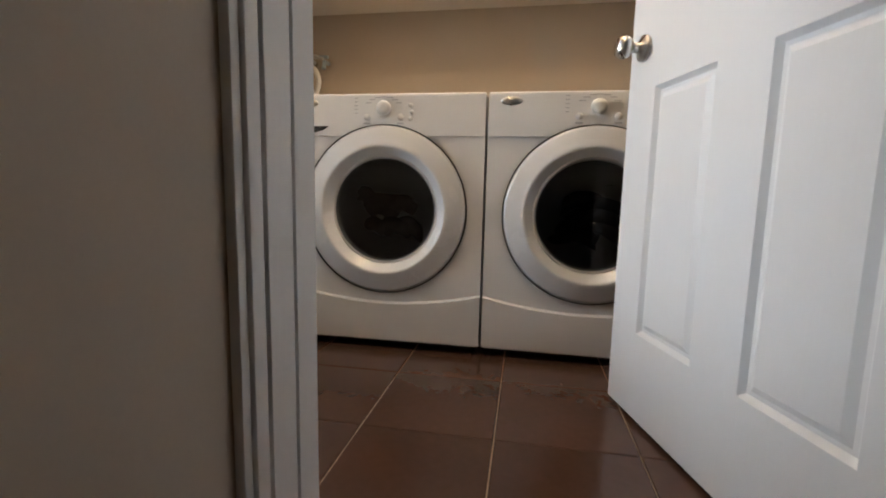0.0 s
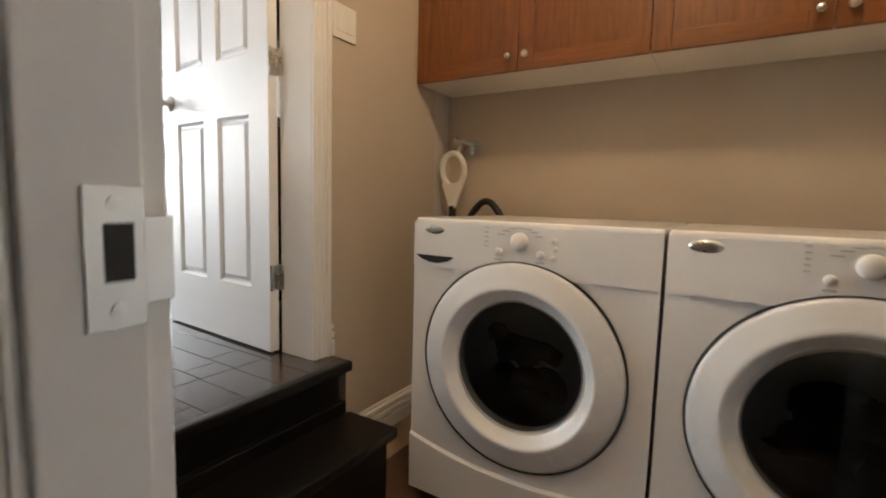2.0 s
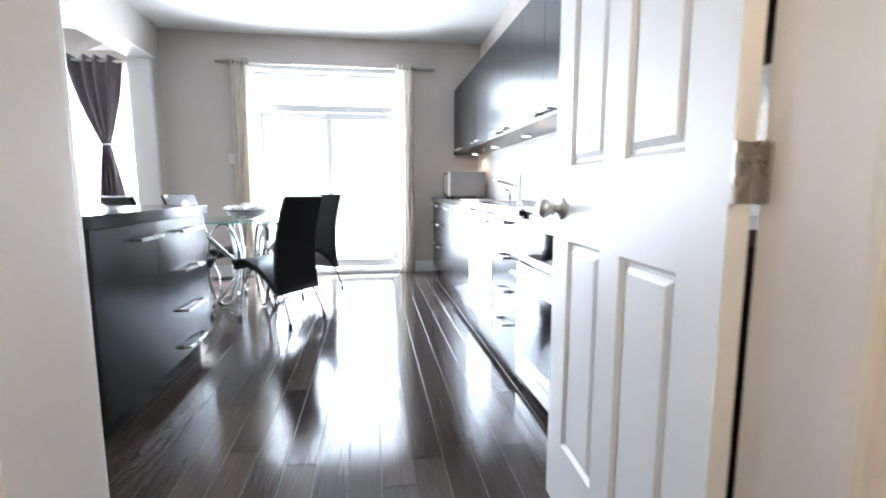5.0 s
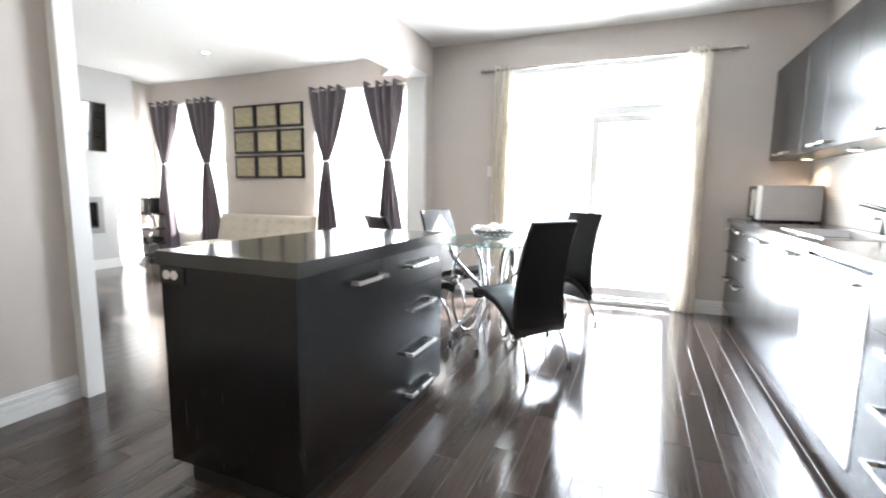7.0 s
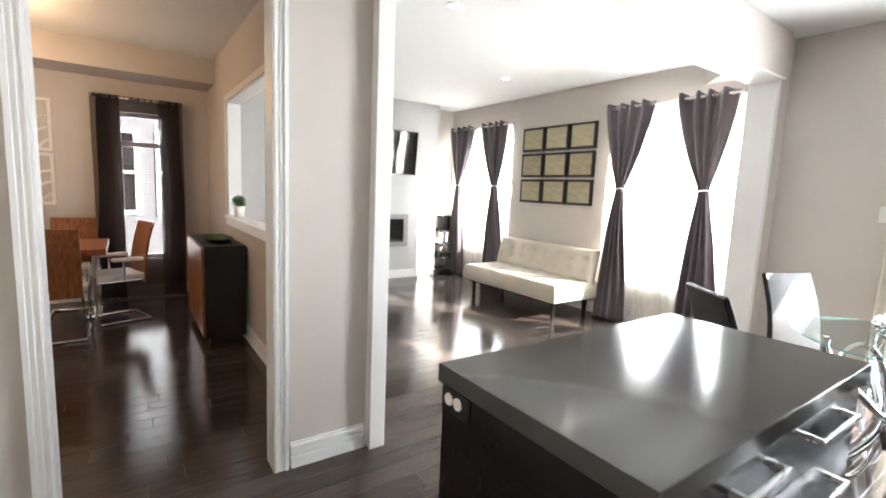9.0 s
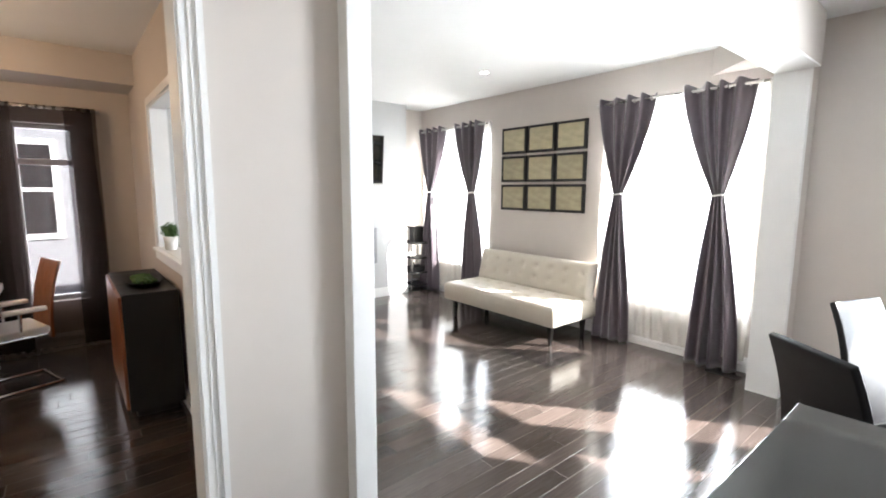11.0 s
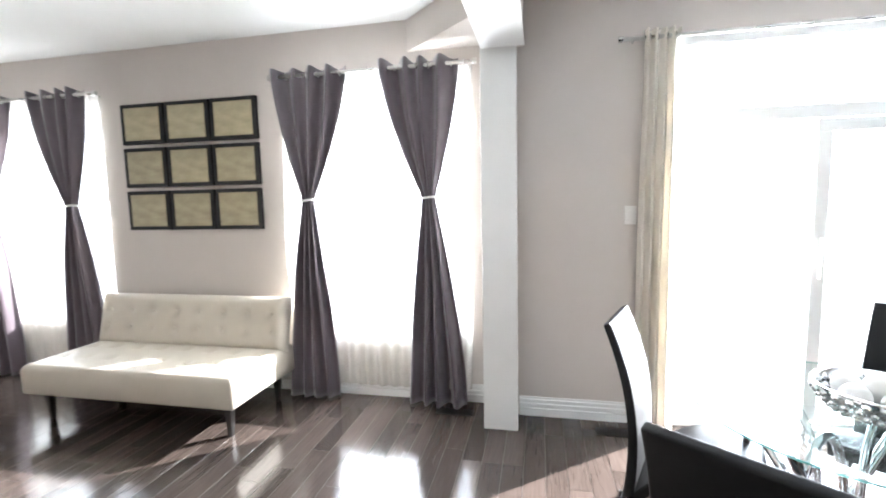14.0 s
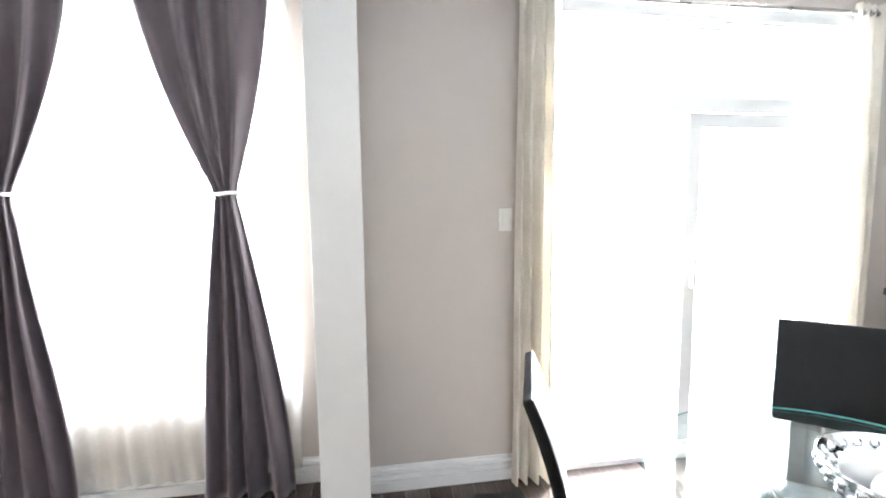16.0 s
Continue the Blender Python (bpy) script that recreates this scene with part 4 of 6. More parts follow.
drawer_unit(-6.19, -5.93, (0.2, 0.24, 0.326), label="narrow black-brown drawer unit beside the far wall")
drawer_unit(-5.93, -5.33, (0.2, 0.24, 0.326))
door_unit(-5.33, -4.73)
door_unit(-4.73, -4.10)
dw = thing("dishwasher", (-3.76, 2.15, 0), "built-in dishwasher with a brushed steel front", "dishwasher")
part("body", boxes((-4.098, FY + 0.02, 0.10, -3.422, YB - 0.002, 0.87)), M_DARK, dw)
part("plinth", boxes((-4.098, FY + 0.055, 0.0005, -3.422, FY + 0.075, 0.10)), M_BLACKWOOD, dw)
d = part("door", boxes((-4.096, FY - 0.004, 0.108, -3.424, FY + 0.018, 0.850)), M_STEEL, dw, "brushed steel front", bevel=0.003)
part("handle", boxes((-3.60, FY - 0.03, 0.795, -3.50, FY - 0.004, 0.812)), M_SILVER, d, bevel=0.003)
drawer_unit(-3.42, -2.885, (0.19, 0.19, 0.19, 0.196), label="black-brown four-drawer kitchen unit beside the oven")


def oven():
    x0, x1 = -2.885, -2.13
    o = thing("range_oven", ((x0 + x1) / 2, 2.15, 0), "stainless steel range with dark oven window", "oven")
    part("body", boxes((x0 + 0.003, FY + 0.03, 0.05, x1 - 0.003, YB - 0.003, 0.90)), M_STEEL, o)
    part("kick", boxes((x0 + 0.006, FY + 0.05, 0.0, x1 - 0.006, FY + 0.07, 0.05)), M_BLACK, o)
    part("control_panel", boxes((x0 + 0.003, FY - 0.01, 0.655, x1 - 0.003, FY + 0.03, 0.86)), M_STEEL, o, bevel=0.004)
    part("display", boxes((x0 + 0.14, FY - 0.0125, 0.69, x1 - 0.10, FY - 0.009, 0.82)), M_DGLASS, o, "dark glass display")
    d = part("oven_door", boxes((x0 + 0.003, FY - 0.015, 0.145, x1 - 0.003, FY + 0.03, 0.642)), M_STEEL, o, bevel=0.004)
    part("window", boxes((x0 + 0.13, FY - 0.0175, 0.20, x1 - 0.10, FY - 0.014, 0.535)), M_DGLASS, d, "dark oven window")
    bm = tube(bmesh.new(), [(x0 + 0.05, FY - 0.055, 0.598), (x1 - 0.05, FY - 0.055, 0.598)], 0.011)
    for x in (x0 + 0.07, x1 - 0.07):
        add_box(bm, x - 0.008, FY - 0.05, 0.59, x + 0.008, FY - 0.012, 0.606)
    part("handle", bm, M_STEEL, d)
    part("storage_drawer", boxes((x0 + 0.003, FY - 0.01, 0.055, x1 - 0.003, FY + 0.03, 0.135)), M_STEEL, o, bevel=0.004)
    part("cooktop", boxes((x0 + 0.003, FY - 0.012, 0.90, x1 - 0.003, YB - 0.003, 0.922)), M_DGLASS, o, "black glass cooktop", bevel=0.003)


oven()
drawer_unit(-2.13, -1.60, (0.2, 0.24, 0.326), label="black-brown drawer unit behind the open door")
bm = bmesh.new()
# worktop with a sink cut-out
SX0, SX1, SY0, SY1 = -4.98, -4.28, 1.98, 2.32
for b in ((-6.265, FY - 0.012, 0.872, SX0, YB, 0.912), (SX1, FY - 0.012, 0.872, -2.886, YB, 0.912), (SX0, FY - 0.012, 0.872, SX1, SY0, 0.912), (SX0, SY1, 0.872, SX1, YB, 0.912)):
    add_box(bm, *b)
part("worktop", bm, M_COUNTER, None, "charcoal laminate kitchen worktop on the base units", category="worktop")
part("worktop", boxes((-2.129, FY - 0.012, 0.872, -1.60, YB, 0.912)), M_COUNTER, None, "short charcoal laminate worktop beside the oven", category="worktop")
sink = thing("sink", ((SX0 + SX1) / 2, (SY0 + SY1) / 2, 0.912), "stainless steel sink set in the worktop", "sink")
part("rim", boxes((SX0 - 0.012, SY0 - 0.012, 0.9125, SX1 + 0.012, SY0 + 0.004, 0.918), (SX0 - 0.012, SY1 - 0.004, 0.9125, SX1 + 0.012, SY1 + 0.012, 0.918),
                  (SX0 - 0.012, SY0 + 0.004, 0.9125, SX0 + 0.004, SY1 - 0.004, 0.918), (SX1 - 0.004, SY0 + 0.004, 0.9125, SX1 + 0.012, SY1 - 0.004, 0.918)), M_STEEL, sink)
bm = boxes((SX0 + 0.002, SY0 + 0.002, 0.74, SX1 - 0.002, SY1 - 0.002, 0.912))
bmesh.ops.delete(bm, geom=[max(bm.faces, key=lambda f: f.calc_center_median().z)], context='FACES_ONLY')
part("basin", bm, M_STEEL, sink)


def tap():
    t = thing("kitchen_tap", (-4.45, 2.375, 0.912), "chrome kitchen tap with an angled spout", "tap")
    bm = bmesh.new()
    lathe(bm, [(0, 0.912), (0.026, 0.912), (0.026, 0.925), (0.019, 0.93), (0.019, 1.12), (0.016, 1.128), (0, 1.128)], 20, Matrix.Translation((-4.45, 2.375, 0)))
    part("post", bm, M_CHROME, t, smooth=True)
    part("spout", tube(bmesh.new(), [(-4.45, 2.37, 1.03), (-4.62, 2.24, 1.085), (-4.66, 2.21, 1.09)], 0.013), M_CHROME, t, smooth=True)
    part("lever", tube(bmesh.new(), [(-4.45, 2.375, 1.128), (-4.44, 2.33, 1.15)], 0.006), M_CHROME, t, smooth=True)
    part("soap_pump", tube(bmesh.new(), [(-4.72, 2.375, 0.912), (-4.72, 2.375, 1.0), (-4.72, 2.33, 1.005)], 0.009), M_CHROME, t, smooth=True)


tap()
splash = structure("backsplash", boxes((-6.262, YB - 0.006, 0.914, -1.60, YB - 0.0005, 1.418)), M_MELA, "white mosaic tile backsplash", "backsplash")


def wall_unit(x0, x1):
    c = thing("upper_cabinet", ((x0 + x1) / 2, 2.29, 1.42), "black-brown kitchen wall cabinet with silver handles", "cabinet", group="kitchen wall units")
    z0, z1 = 1.42, 2.18
    part("body", boxes((x0 + 0.001, 2.152, z0, x1 - 0.001, YB - 0.002, z1)), M_BLACKWOOD, c)
    mid = (x0 + x1) / 2
    for a, b, h in ((x0 + 0.002, mid - 0.0015, mid - 0.15), (mid + 0.0015, x1 - 0.002, mid + 0.03)):
        d = part("door", boxes((a, 2.132, z0 + 0.001, b, 2.151, z1 - 0.002)), M_BLACKWOOD, c, bevel=0.0015)
        bar_handle(d, h, h + 0.12, 2.132, z0 + 0.035)


xs = -6.265
for k in range(5):
    wall_unit(xs + k * 0.84, xs + (k + 1) * 0.84)


def puck(x):
    p = thing("under_cabinet_light", (x, 2.32, 1.42), "round warm puck light under the wall cabinets", "light", group="puck lights")
    bm = bmesh.new()
    lathe(bm, [(0, 1.4195), (0.042, 1.4195), (0.042, 1.411), (0.033, 1.408)], 24, Matrix.Translation((x, 2.32, 0)))
    part("rim", bm, M_SILVER, p)
    bm = bmesh.new()
    lathe(bm, [(0.033, 1.409), (0.0, 1.409)], 24, Matrix.Translation((x, 2.32, 0)))
    part("lens", bm, M_PUCK, p)
    lamp("puck_bulb", 'SPOT', look((x, 2.32, 1.404), (x, 2.36, 0)), 0.9, (1.0, 0.66, 0.42), radius=0.03).data.spot_size = radians(140)


for x in (-5.93, -5.05, -4.14, -3.2, -2.3):
    puck(x)


def microwave():
    x0, x1, y0, y1, z0, z1 = -6.16, -5.76, 1.985, 2.40, 0.926, 1.205
    m = thing("microwave", ((x0 + x1) / 2, (y0 + y1) / 2, 0.912), "silver microwave oven on the worktop", "microwave")
    part("case", boxes((x0, y0 + 0.02, z0, x1, y1, z1)), M_SILVERPAINT, m, bevel=0.006)
    part("door", boxes((x0, y0, z0 + 0.004, x1 - 0.11, y0 + 0.019, z1 - 0.004)), M_DGLASS, m, "dark glass microwave door", bevel=0.003)
    part("keypad", boxes((x1 - 0.108, y0, z0 + 0.004, x1, y0 + 0.019, z1 - 0.004)), M_STEEL, m, bevel=0.003)
    part("handle", boxes((x1 - 0.135, y0 - 0.03, z0 + 0.03, x1 - 0.115, y0 - 0.001, z1 - 0.03)), M_SILVER, m, bevel=0.004)
    for x in (x0 + 0.04, x1 - 0.04):
        for y in (y0 + 0.05, y1 - 0.04):
            part("foot", boxes((x - 0.012, y - 0.012, 0.9125, x + 0.012, y + 0.012, z0)), M_BLACK, m)
    part("vent", boxes((x1, y0 + 0.08, z0 + 0.02, x1 + 0.0015, y1 - 0.06, z0 + 0.028), (x1, y0 + 0.08, z0 + 0.038, x1 + 0.0015, y1 - 0.06, z0 + 0.044)), M_PRINT, m)


microwave()


def island():
    x0, x1, y0, y1 = -3.683, -2.485, -0.522, 0.133
    i = thing("kitchen_island", ((x0 + x1) / 2, (y0 + y1) / 2, 0), "black-brown kitchen island with a charcoal top", "kitchen island")
    part("top", boxes((x0, y0, 0.858, x1, y1, 0.910)), M_COUNTER, i, "charcoal laminate top", bevel=0.002)
    part("body", boxes((x0 + 0.02, y0 + 0.02, 0.10, x1 - 0.022, y1 - 0.036, 0.8575)), M_BLACKWOOD, i)
    part("side_panel", boxes((x1 - 0.0218, y0 + 0.018, 0.10, x1 - 0.006, y1 - 0.016, 0.8575)), M_BLACKWOOD, i, bevel=0.001)
    part("plinth", boxes((x0 + 0.06, y0 + 0.07, 0.0005, x1 - 0.05, y1 - 0.075, 0.10)), M_BLACK, i)
    fy = y1 - 0.016
    xm = -3.02
    d = part("door", boxes((xm + 0.002, fy - 0.019, 0.104, x1 - 0.024, fy, 0.853)), M_BLACKWOOD, i, bevel=0.0015)
    bar_handle(d, -3.01, -2.79, fy, 0.788, sign=1)
    for z1, z0, hz in ((0.853, 0.682, 0.786), (0.679, 0.470, 0.576), (0.467, 0.258, 0.362), (0.255, 0.104, 0.158)):
        w = part("drawer_front", boxes((x0 + 0.022, fy - 0.019, z0, xm - 0.002, fy, z1)), M_BLACKWOOD, i, bevel=0.0015)
        bar_handle(w, -3.52, -3.23, fy, hz, sign=1)
    o = part("outlet_plate", boxes((x1 - 0.006, -0.500, 0.790, x1 - 0.001, -0.380, 0.852)), M_BLACK, i, "black outlet plate", bevel=0.002)
    for y in (-0.466, -0.427):
        bm = bmesh.new()
        lathe(bm, [(0.0175, 0), (0.0165, 0.004), (0, 0.004)], 24, Matrix.Translation((x1 - 0.0015, y, 0.825)) @ Matrix.Rotation(radians(90), 4, 'Y'))
        part("socket", bm, M_WHITE, o, "white round socket face")


island()


def upholstered(path, r):
    """A padded strip along (y, z, half width, thickness) points in the plane x = 0, with rounded edges."""
    bm = bmesh.new()
    secs = []
    for i, (y, z, hw, t) in enumerate(path):
        y0, z0 = path[max(i - 1, 0)][:2]
        y1, z1 = path[min(i + 1, len(path) - 1)][:2]
        ln = math.hypot(y1 - y0, z1 - z0)
        ny, nz = -(z1 - z0) / ln * t / 2, (y1 - y0) / ln * t / 2
        secs.append([bm.verts.new(v) for v in ((-hw, y - ny, z - nz), (hw, y - ny, z - nz), (hw, y + ny, z + nz), (-hw, y + ny, z + nz))])
    for p, q in zip(secs, secs[1:]):
        for k in range(4):
            bm.faces.new([p[k], p[(k + 1) % 4], q[(k + 1) % 4], q[k]])
    bm.faces.new(secs[0])
    bm.faces.new(secs[-1])
    bm.normal_update()
    sharp = [e for e in bm.edges if len(e.link_faces) == 2 and e.calc_face_angle(0) > 0.8]
    bmesh.ops.bevel(bm, geom=sharp, offset=r, segments=3, affect='EDGES', profile=0.6, clamp_overlap=True)
    return bm


def chair(name, at, rz, label):
    """Black dining chair whose seat sweeps down into a tall back, facing local +y, origin on the floor under the seat."""
    c = thing(name, at, label, "chair", group="chairs round the glass table", rz=rz)
    n = 14
    back = []
    for i in range(n + 1):
        u = i / n
        back.append((-0.212 + 0.036 * math.sin(u * 2.7) - 0.11 * u * u, 0.235 + u * 0.720, 0.214 - 0.024 * u, 0.042 - 0.012 * u))
    part("backrest", upholstered(back, 0.009), M_BLEATHER, c, "black leatherette backrest with stitched edge", world=False, smooth=True)
    seat = []
    for i in range(n + 1):
        u = i / n
        drop = max(0.0, (u - 0.42) / 0.58)
        seat.append((0.235 - 0.405 * u - 0.02 * drop, 0.432 + 0.022 * math.sin(min(u / 0.42, 1.0) * math.pi) - 0.185 * drop ** 1.7, 0.198 + 0.012 * u, 0.052 - 0.012 * u))
    part("seat", upholstered(seat, 0.012), M_BLEATHER, c, "black leatherette seat sweeping down into the back", world=False, smooth=True)
    for s in (-1, 1):
        for p, q, bl in (((s * 0.16, -0.185, 0.275), (s * 0.185, -0.300, 0.012), (0, -0.012, 0.010)), ((s * 0.15, 0.10, 0.405), (s * 0.185, 0.215, 0.012), (0, 0.045, 0.02))):
            leg = part("leg", tube(bmesh.new(), arc(p, q, bl), 0.011), M_CHROME, c, "bowed chrome leg", world=False, smooth=True)
            bm = bmesh.new()
            lathe(bm, [(0, 0), (0.016, 0), (0.015, 0.03), (0, 0.03)], 12, Matrix.Translation((q[0], q[1], 0)))
            part("foot", bm, M_BLACK, leg, world=False)
    part("seat_frame", tube(bmesh.new(), [(-0.15, -0.02, 0.398), (0.15, -0.02, 0.398), (0.15, 0.12, 0.402), (-0.15, 0.12, 0.402)], 0.010, closed=True), M_CHROME, c, "chrome seat frame", world=False)
    return c


TC = (-4.90, 0.05)
LAB = "black leatherette dining chair on bowed chrome legs"
first = chair("dining_chair", (-4.37, 0.385, 0), 145.5, LAB)
for px, py, rz in ((-5.18, -0.36, -20), (-4.38, -0.412, 52), (-5.30, 0.48, -131)):
    copy_thing(first, pose(px, py, 0, 0, 0, rz))


def glass_table():
    t = thing("glass_table", (TC[0], TC[1], 0), "round glass dining table on looping chrome legs", "table")
    R = 0.49
    bm = bmesh.new()
    lathe(bm, [(0, 0.738), (R - 0.004, 0.738), (R, 0.742)], 72, Matrix.Translation((TC[0], TC[1], 0)))
    lathe(bm, [(R, 0.746), (R - 0.004, 0.750), (0, 0.750)], 72, Matrix.Translation((TC[0], TC[1], 0)))
    top = part("glass_top", bm, M_TABLE, t, "clear round glass top", smooth=False)
    top.visible_shadow = False
    bm = bmesh.new()
    lathe(bm, [(R, 0.7415), (R + 0.001, 0.744), (R, 0.7465)], 72, Matrix.Translation((TC[0], TC[1], 0)))
    part("edge", bm, M_EDGE, top, "pale green glass edge", smooth=True)
    for k in range(4):
        a = radians(35 + 90 * k)
        d, s = Vector((math.cos(a), math.sin(a), 0)), Vector((-math.sin(a), math.cos(a), 0))
        c = Vector((TC[0], TC[1], 0))
        p0, p1, p2 = c + d * 0.36 + Vector((0, 0, 0.735)), c + d * 0.10 + s * 0.06 + Vector((0, 0, 0.36)), c + d * 0.36 + s * 0.05 + Vector((0, 0, 0.012))
        part("leg", tube(bmesh.new(), arc(p0, p1, d * 0.10 + Vector((0, 0, 0.06)), 14)[:-1] + arc(p1, p2, d * -0.06 + Vector((0, 0, 0.02)), 12), 0.018), M_CHROME, t, "looping chrome leg", smooth=True)
        bm = bmesh.new()
        lathe(bm, [(0, 0.728), (0.03, 0.728), (0.03, 0.7375), (0, 0.7375)], 16, Matrix.Translation((p0.x, p0.y, 0)))
        part("pad", bm, M_CHROME, t)
        hoop = [c + d * (0.22 + 0.13 * math.cos(w)) + s * 0.02 + Vector((0, 0, 0.37 + 0.35 * math.sin(w))) for w in [2 * math.pi * j / 30 for j in range(30)]]
        part("hoop", tube(bmesh.new(), hoop, 0.014, closed=True), M_CHROME, t, "slim chrome hoop", smooth=True)


glass_table()


def bowl():
    c = (-4.83, 0.06)
    b = thing("decor_bowl", (c[0], c[1], 0.75), "hammered silver bowl filled with white balls", "bowl")
    m = Matrix.Translation((c[0], c[1], 0.751))
    bm = bmesh.new()
    lathe(bm, [(0, 0.001), (0.07, 0.001), (0.11, 0.02), (0.155, 0.065), (0.172, 0.105), (0.168, 0.107), (0.150, 0.068), (0.105, 0.026), (0.0, 0.010)], 48, m)
    part("shell", bm, M_CHROME, b, "silver shell", smooth=True)
    bm = bmesh.new()
    for row, (r, z) in enumerate(((0.125, 0.035), (0.147, 0.058), (0.162, 0.083))):
        for k in range(26):
            a = 2 * math.pi * (k + 0.5 * (row % 2)) / 26
            bmesh.ops.create_uvsphere(bm, u_segments=8, v_segments=6, radius=0.0135, matrix=m @ Matrix.Translation((r * math.cos(a), r * math.sin(a), z)))
    part("studs", bm, M_CHROME, b, "raised round silver studs", smooth=True, kind="stuff")
    for k in range(6):
        a = 2 * math.pi * k / 5
        r = 0.085 if k < 5 else 0
        bm = bmesh.new()
        bmesh.ops.create_uvsphere(bm, u_segments=20, v_segments=14, radius=0.043, matrix=m @ Matrix.Translation((r * math.cos(a), r * math.sin(a), 0.078 if k < 5 else 0.10)))
        part("ball", bm, M_WHITE, b, smooth=True)


bowl()

# ---- curtains ----


def curtain_mesh(x, top, bottom, z0, z1, pleats, tie=None, depth=0.028, heading=0.0, seed=0):
    """A pleated panel hanging in the plane x; top and bottom are (y0, y1); tie is (y, z, half width)."""
    bm = bmesh.new()
    nu, nz = pleats * 10, 44
    rng = random.Random(seed)
    ph = [rng.uniform(-0.6, 0.6) for _ in range(pleats + 1)]
    grid = []
    for j in range(nz + 1):
        v = j / nz
        z = z1 + (z0 - z1) * v
        a0, a1 = top
        if tie is None:
            a0, a1 = (top[k] + (bottom[k] - top[k]) * v for k in (0, 1))
            squeeze = 1.0
        else:
            ty, tz, tw = tie
            if z > tz:
                s = ((z1 - z) / (z1 - tz))
                e = max(0.0, s) ** 1.5
                a0, a1 = top[0] + (ty - tw - top[0]) * e, top[1] + (ty + tw - top[1]) * e
            else:
                s = (tz - z) / (tz - z0)
                e = 1 - max(0.0, 1 - s) ** 1.5
                a0, a1 = ty - tw + (bottom[0] - ty + tw) * e, ty + tw + (bottom[1] - ty - tw) * e
            squeeze = 0.55 + 0.45 * min(1, abs(z - tz) / 0.5)
        row = []
        for i in range(nu + 1):
            u = i / nu
            k = min(int(u * pleats), pleats - 1)
            warp = 0.32 * noise.noise((u * pleats * 0.7, seed * 3.1, v * 0.6)) + 0.10 * noise.noise((u * pleats * 1.3, v * 2.5, seed * 1.7))
            w = math.sin(2 * math.pi * (u * pleats + warp)) * (0.75 + 0.6 * noise.noise((u * pleats * 0.5, v * 1.5, seed * 5.3)))
            y = a0 + (a1 - a0) * (u + 0.010 * math.sin(9 * v + 7 * u))
            xx = x + depth * squeeze * w * (1 - 0.25 * math.sin(v * 3 + k))
            zz = z
            if heading and j == 0:
                zz = z + heading * (0.5 + 0.5 * w)
            if v > 0.985:
                zz += 0.006 * math.sin(5 * u + seed)
            row.append(bm.verts.new((xx, y, zz)))
        grid.append(row)
    for a, b in zip(grid, grid[1:]):
        for i in range(nu):
            bm.faces.new([a[i], a[i + 1], b[i + 1], b[i]])
    return bm


def rod(name, x, y0, y1, z, label, wall, r=0.0125, axis="x"):
    rd = thing(name, ((x, (y0 + y1) / 2, z) if axis == "x" else ((y0 + y1) / 2, x, z)), label, "curtain rod")
    P = (lambda u: (x, u, z)) if axis == "x" else (lambda u: (u, x, z))
    W = (lambda u: (wall, u, z)) if axis == "x" else (lambda u: (u, wall, z))
    part("pole", tube(bmesh.new(), [P(y0), P(y1)], r), M_SILVER, rd, smooth=True)
    for y in (y0, y1):
        d = 0.03 if y == y1 else -0.03
        part("finial", tube(bmesh.new(), [P(y), P(y + d)], r * 1.5), M_SILVER, rd)
    for y in (y0 + 0.06, y1 - 0.06):
        part("bracket", tube(bmesh.new(), [P(y), W(y)], 0.007), M_SILVER, rd)
    return rd


def grommets(parent, x, y0, y1, z, n):
    for k in range(n):
        y = y0 + (y1 - y0) * (k + 0.5) / n
        pts = [(x + 0.02 * math.cos(a), y, z + 0.02 * math.sin(a)) for a in [2 * math.pi * j / 14 for j in range(14)]]
        part("grommet", tube(bmesh.new(), pts, 0.004, 6, closed=True), M_SILVER, parent)


def tied_curtain(y0, y1, ty, b0, b1, seed):
    c = thing("tied_curtain", (-6.30, ty, 0), "grey-violet satin curtain tied in the middle with a white band", "curtain", group="living room curtains")
    part("panel", curtain_mesh(-6.30, (y0, y1), (b0, b1), 0.006, 2.395, 4, tie=(ty, 1.49, 0.043), depth=0.05, heading=0.04, seed=seed), M_PURPLE, c, smooth=True).modifiers.new("thickness", 'SOLIDIFY').thickness = 0.002
    pts = [(-6.30 + 0.034 * math.sin(a), ty + 0.055 * math.cos(a), 1.49 + 0.004 * math.sin(2 * a)) for a in [2 * math.pi * k / 24 for k in range(24)]]
    part("tie_band", tube(bmesh.new(), pts, 0.008, 8, closed=True), M_WHITE, c, "white tie band", smooth=True)
    grommets(c, -6.30, y0, y1, 2.372, 7)


for k, off in enumerate((0.0, -3.03)):
    tied_curtain(-2.88 + off, -2.30 + off, -2.625 + off, -2.86 + off, -2.44 + off, 3 + k)
    tied_curtain(-2.06 + off, -1.51 + off, -1.725 + off, -1.90 + off, -1.48 + off, 7 + k)
    rod("curtain_rod", -6.30, -2.87 + off, -1.41 + off, 2.372, "silver curtain rod above the living room window", XL)
    s = thing("sheer_curtain", (-6.37, -2.15 + off, 0), "white sheer curtain over the window", "curtain", group="sheers")
    part("panel", curtain_mesh(-6.365, (-2.86 + off, -1.43 + off), (-2.84 + off, -1.45 + off), 0.10, 2.37, 16, depth=0.014, seed=21 + k), M_SHEER, s, smooth=True)


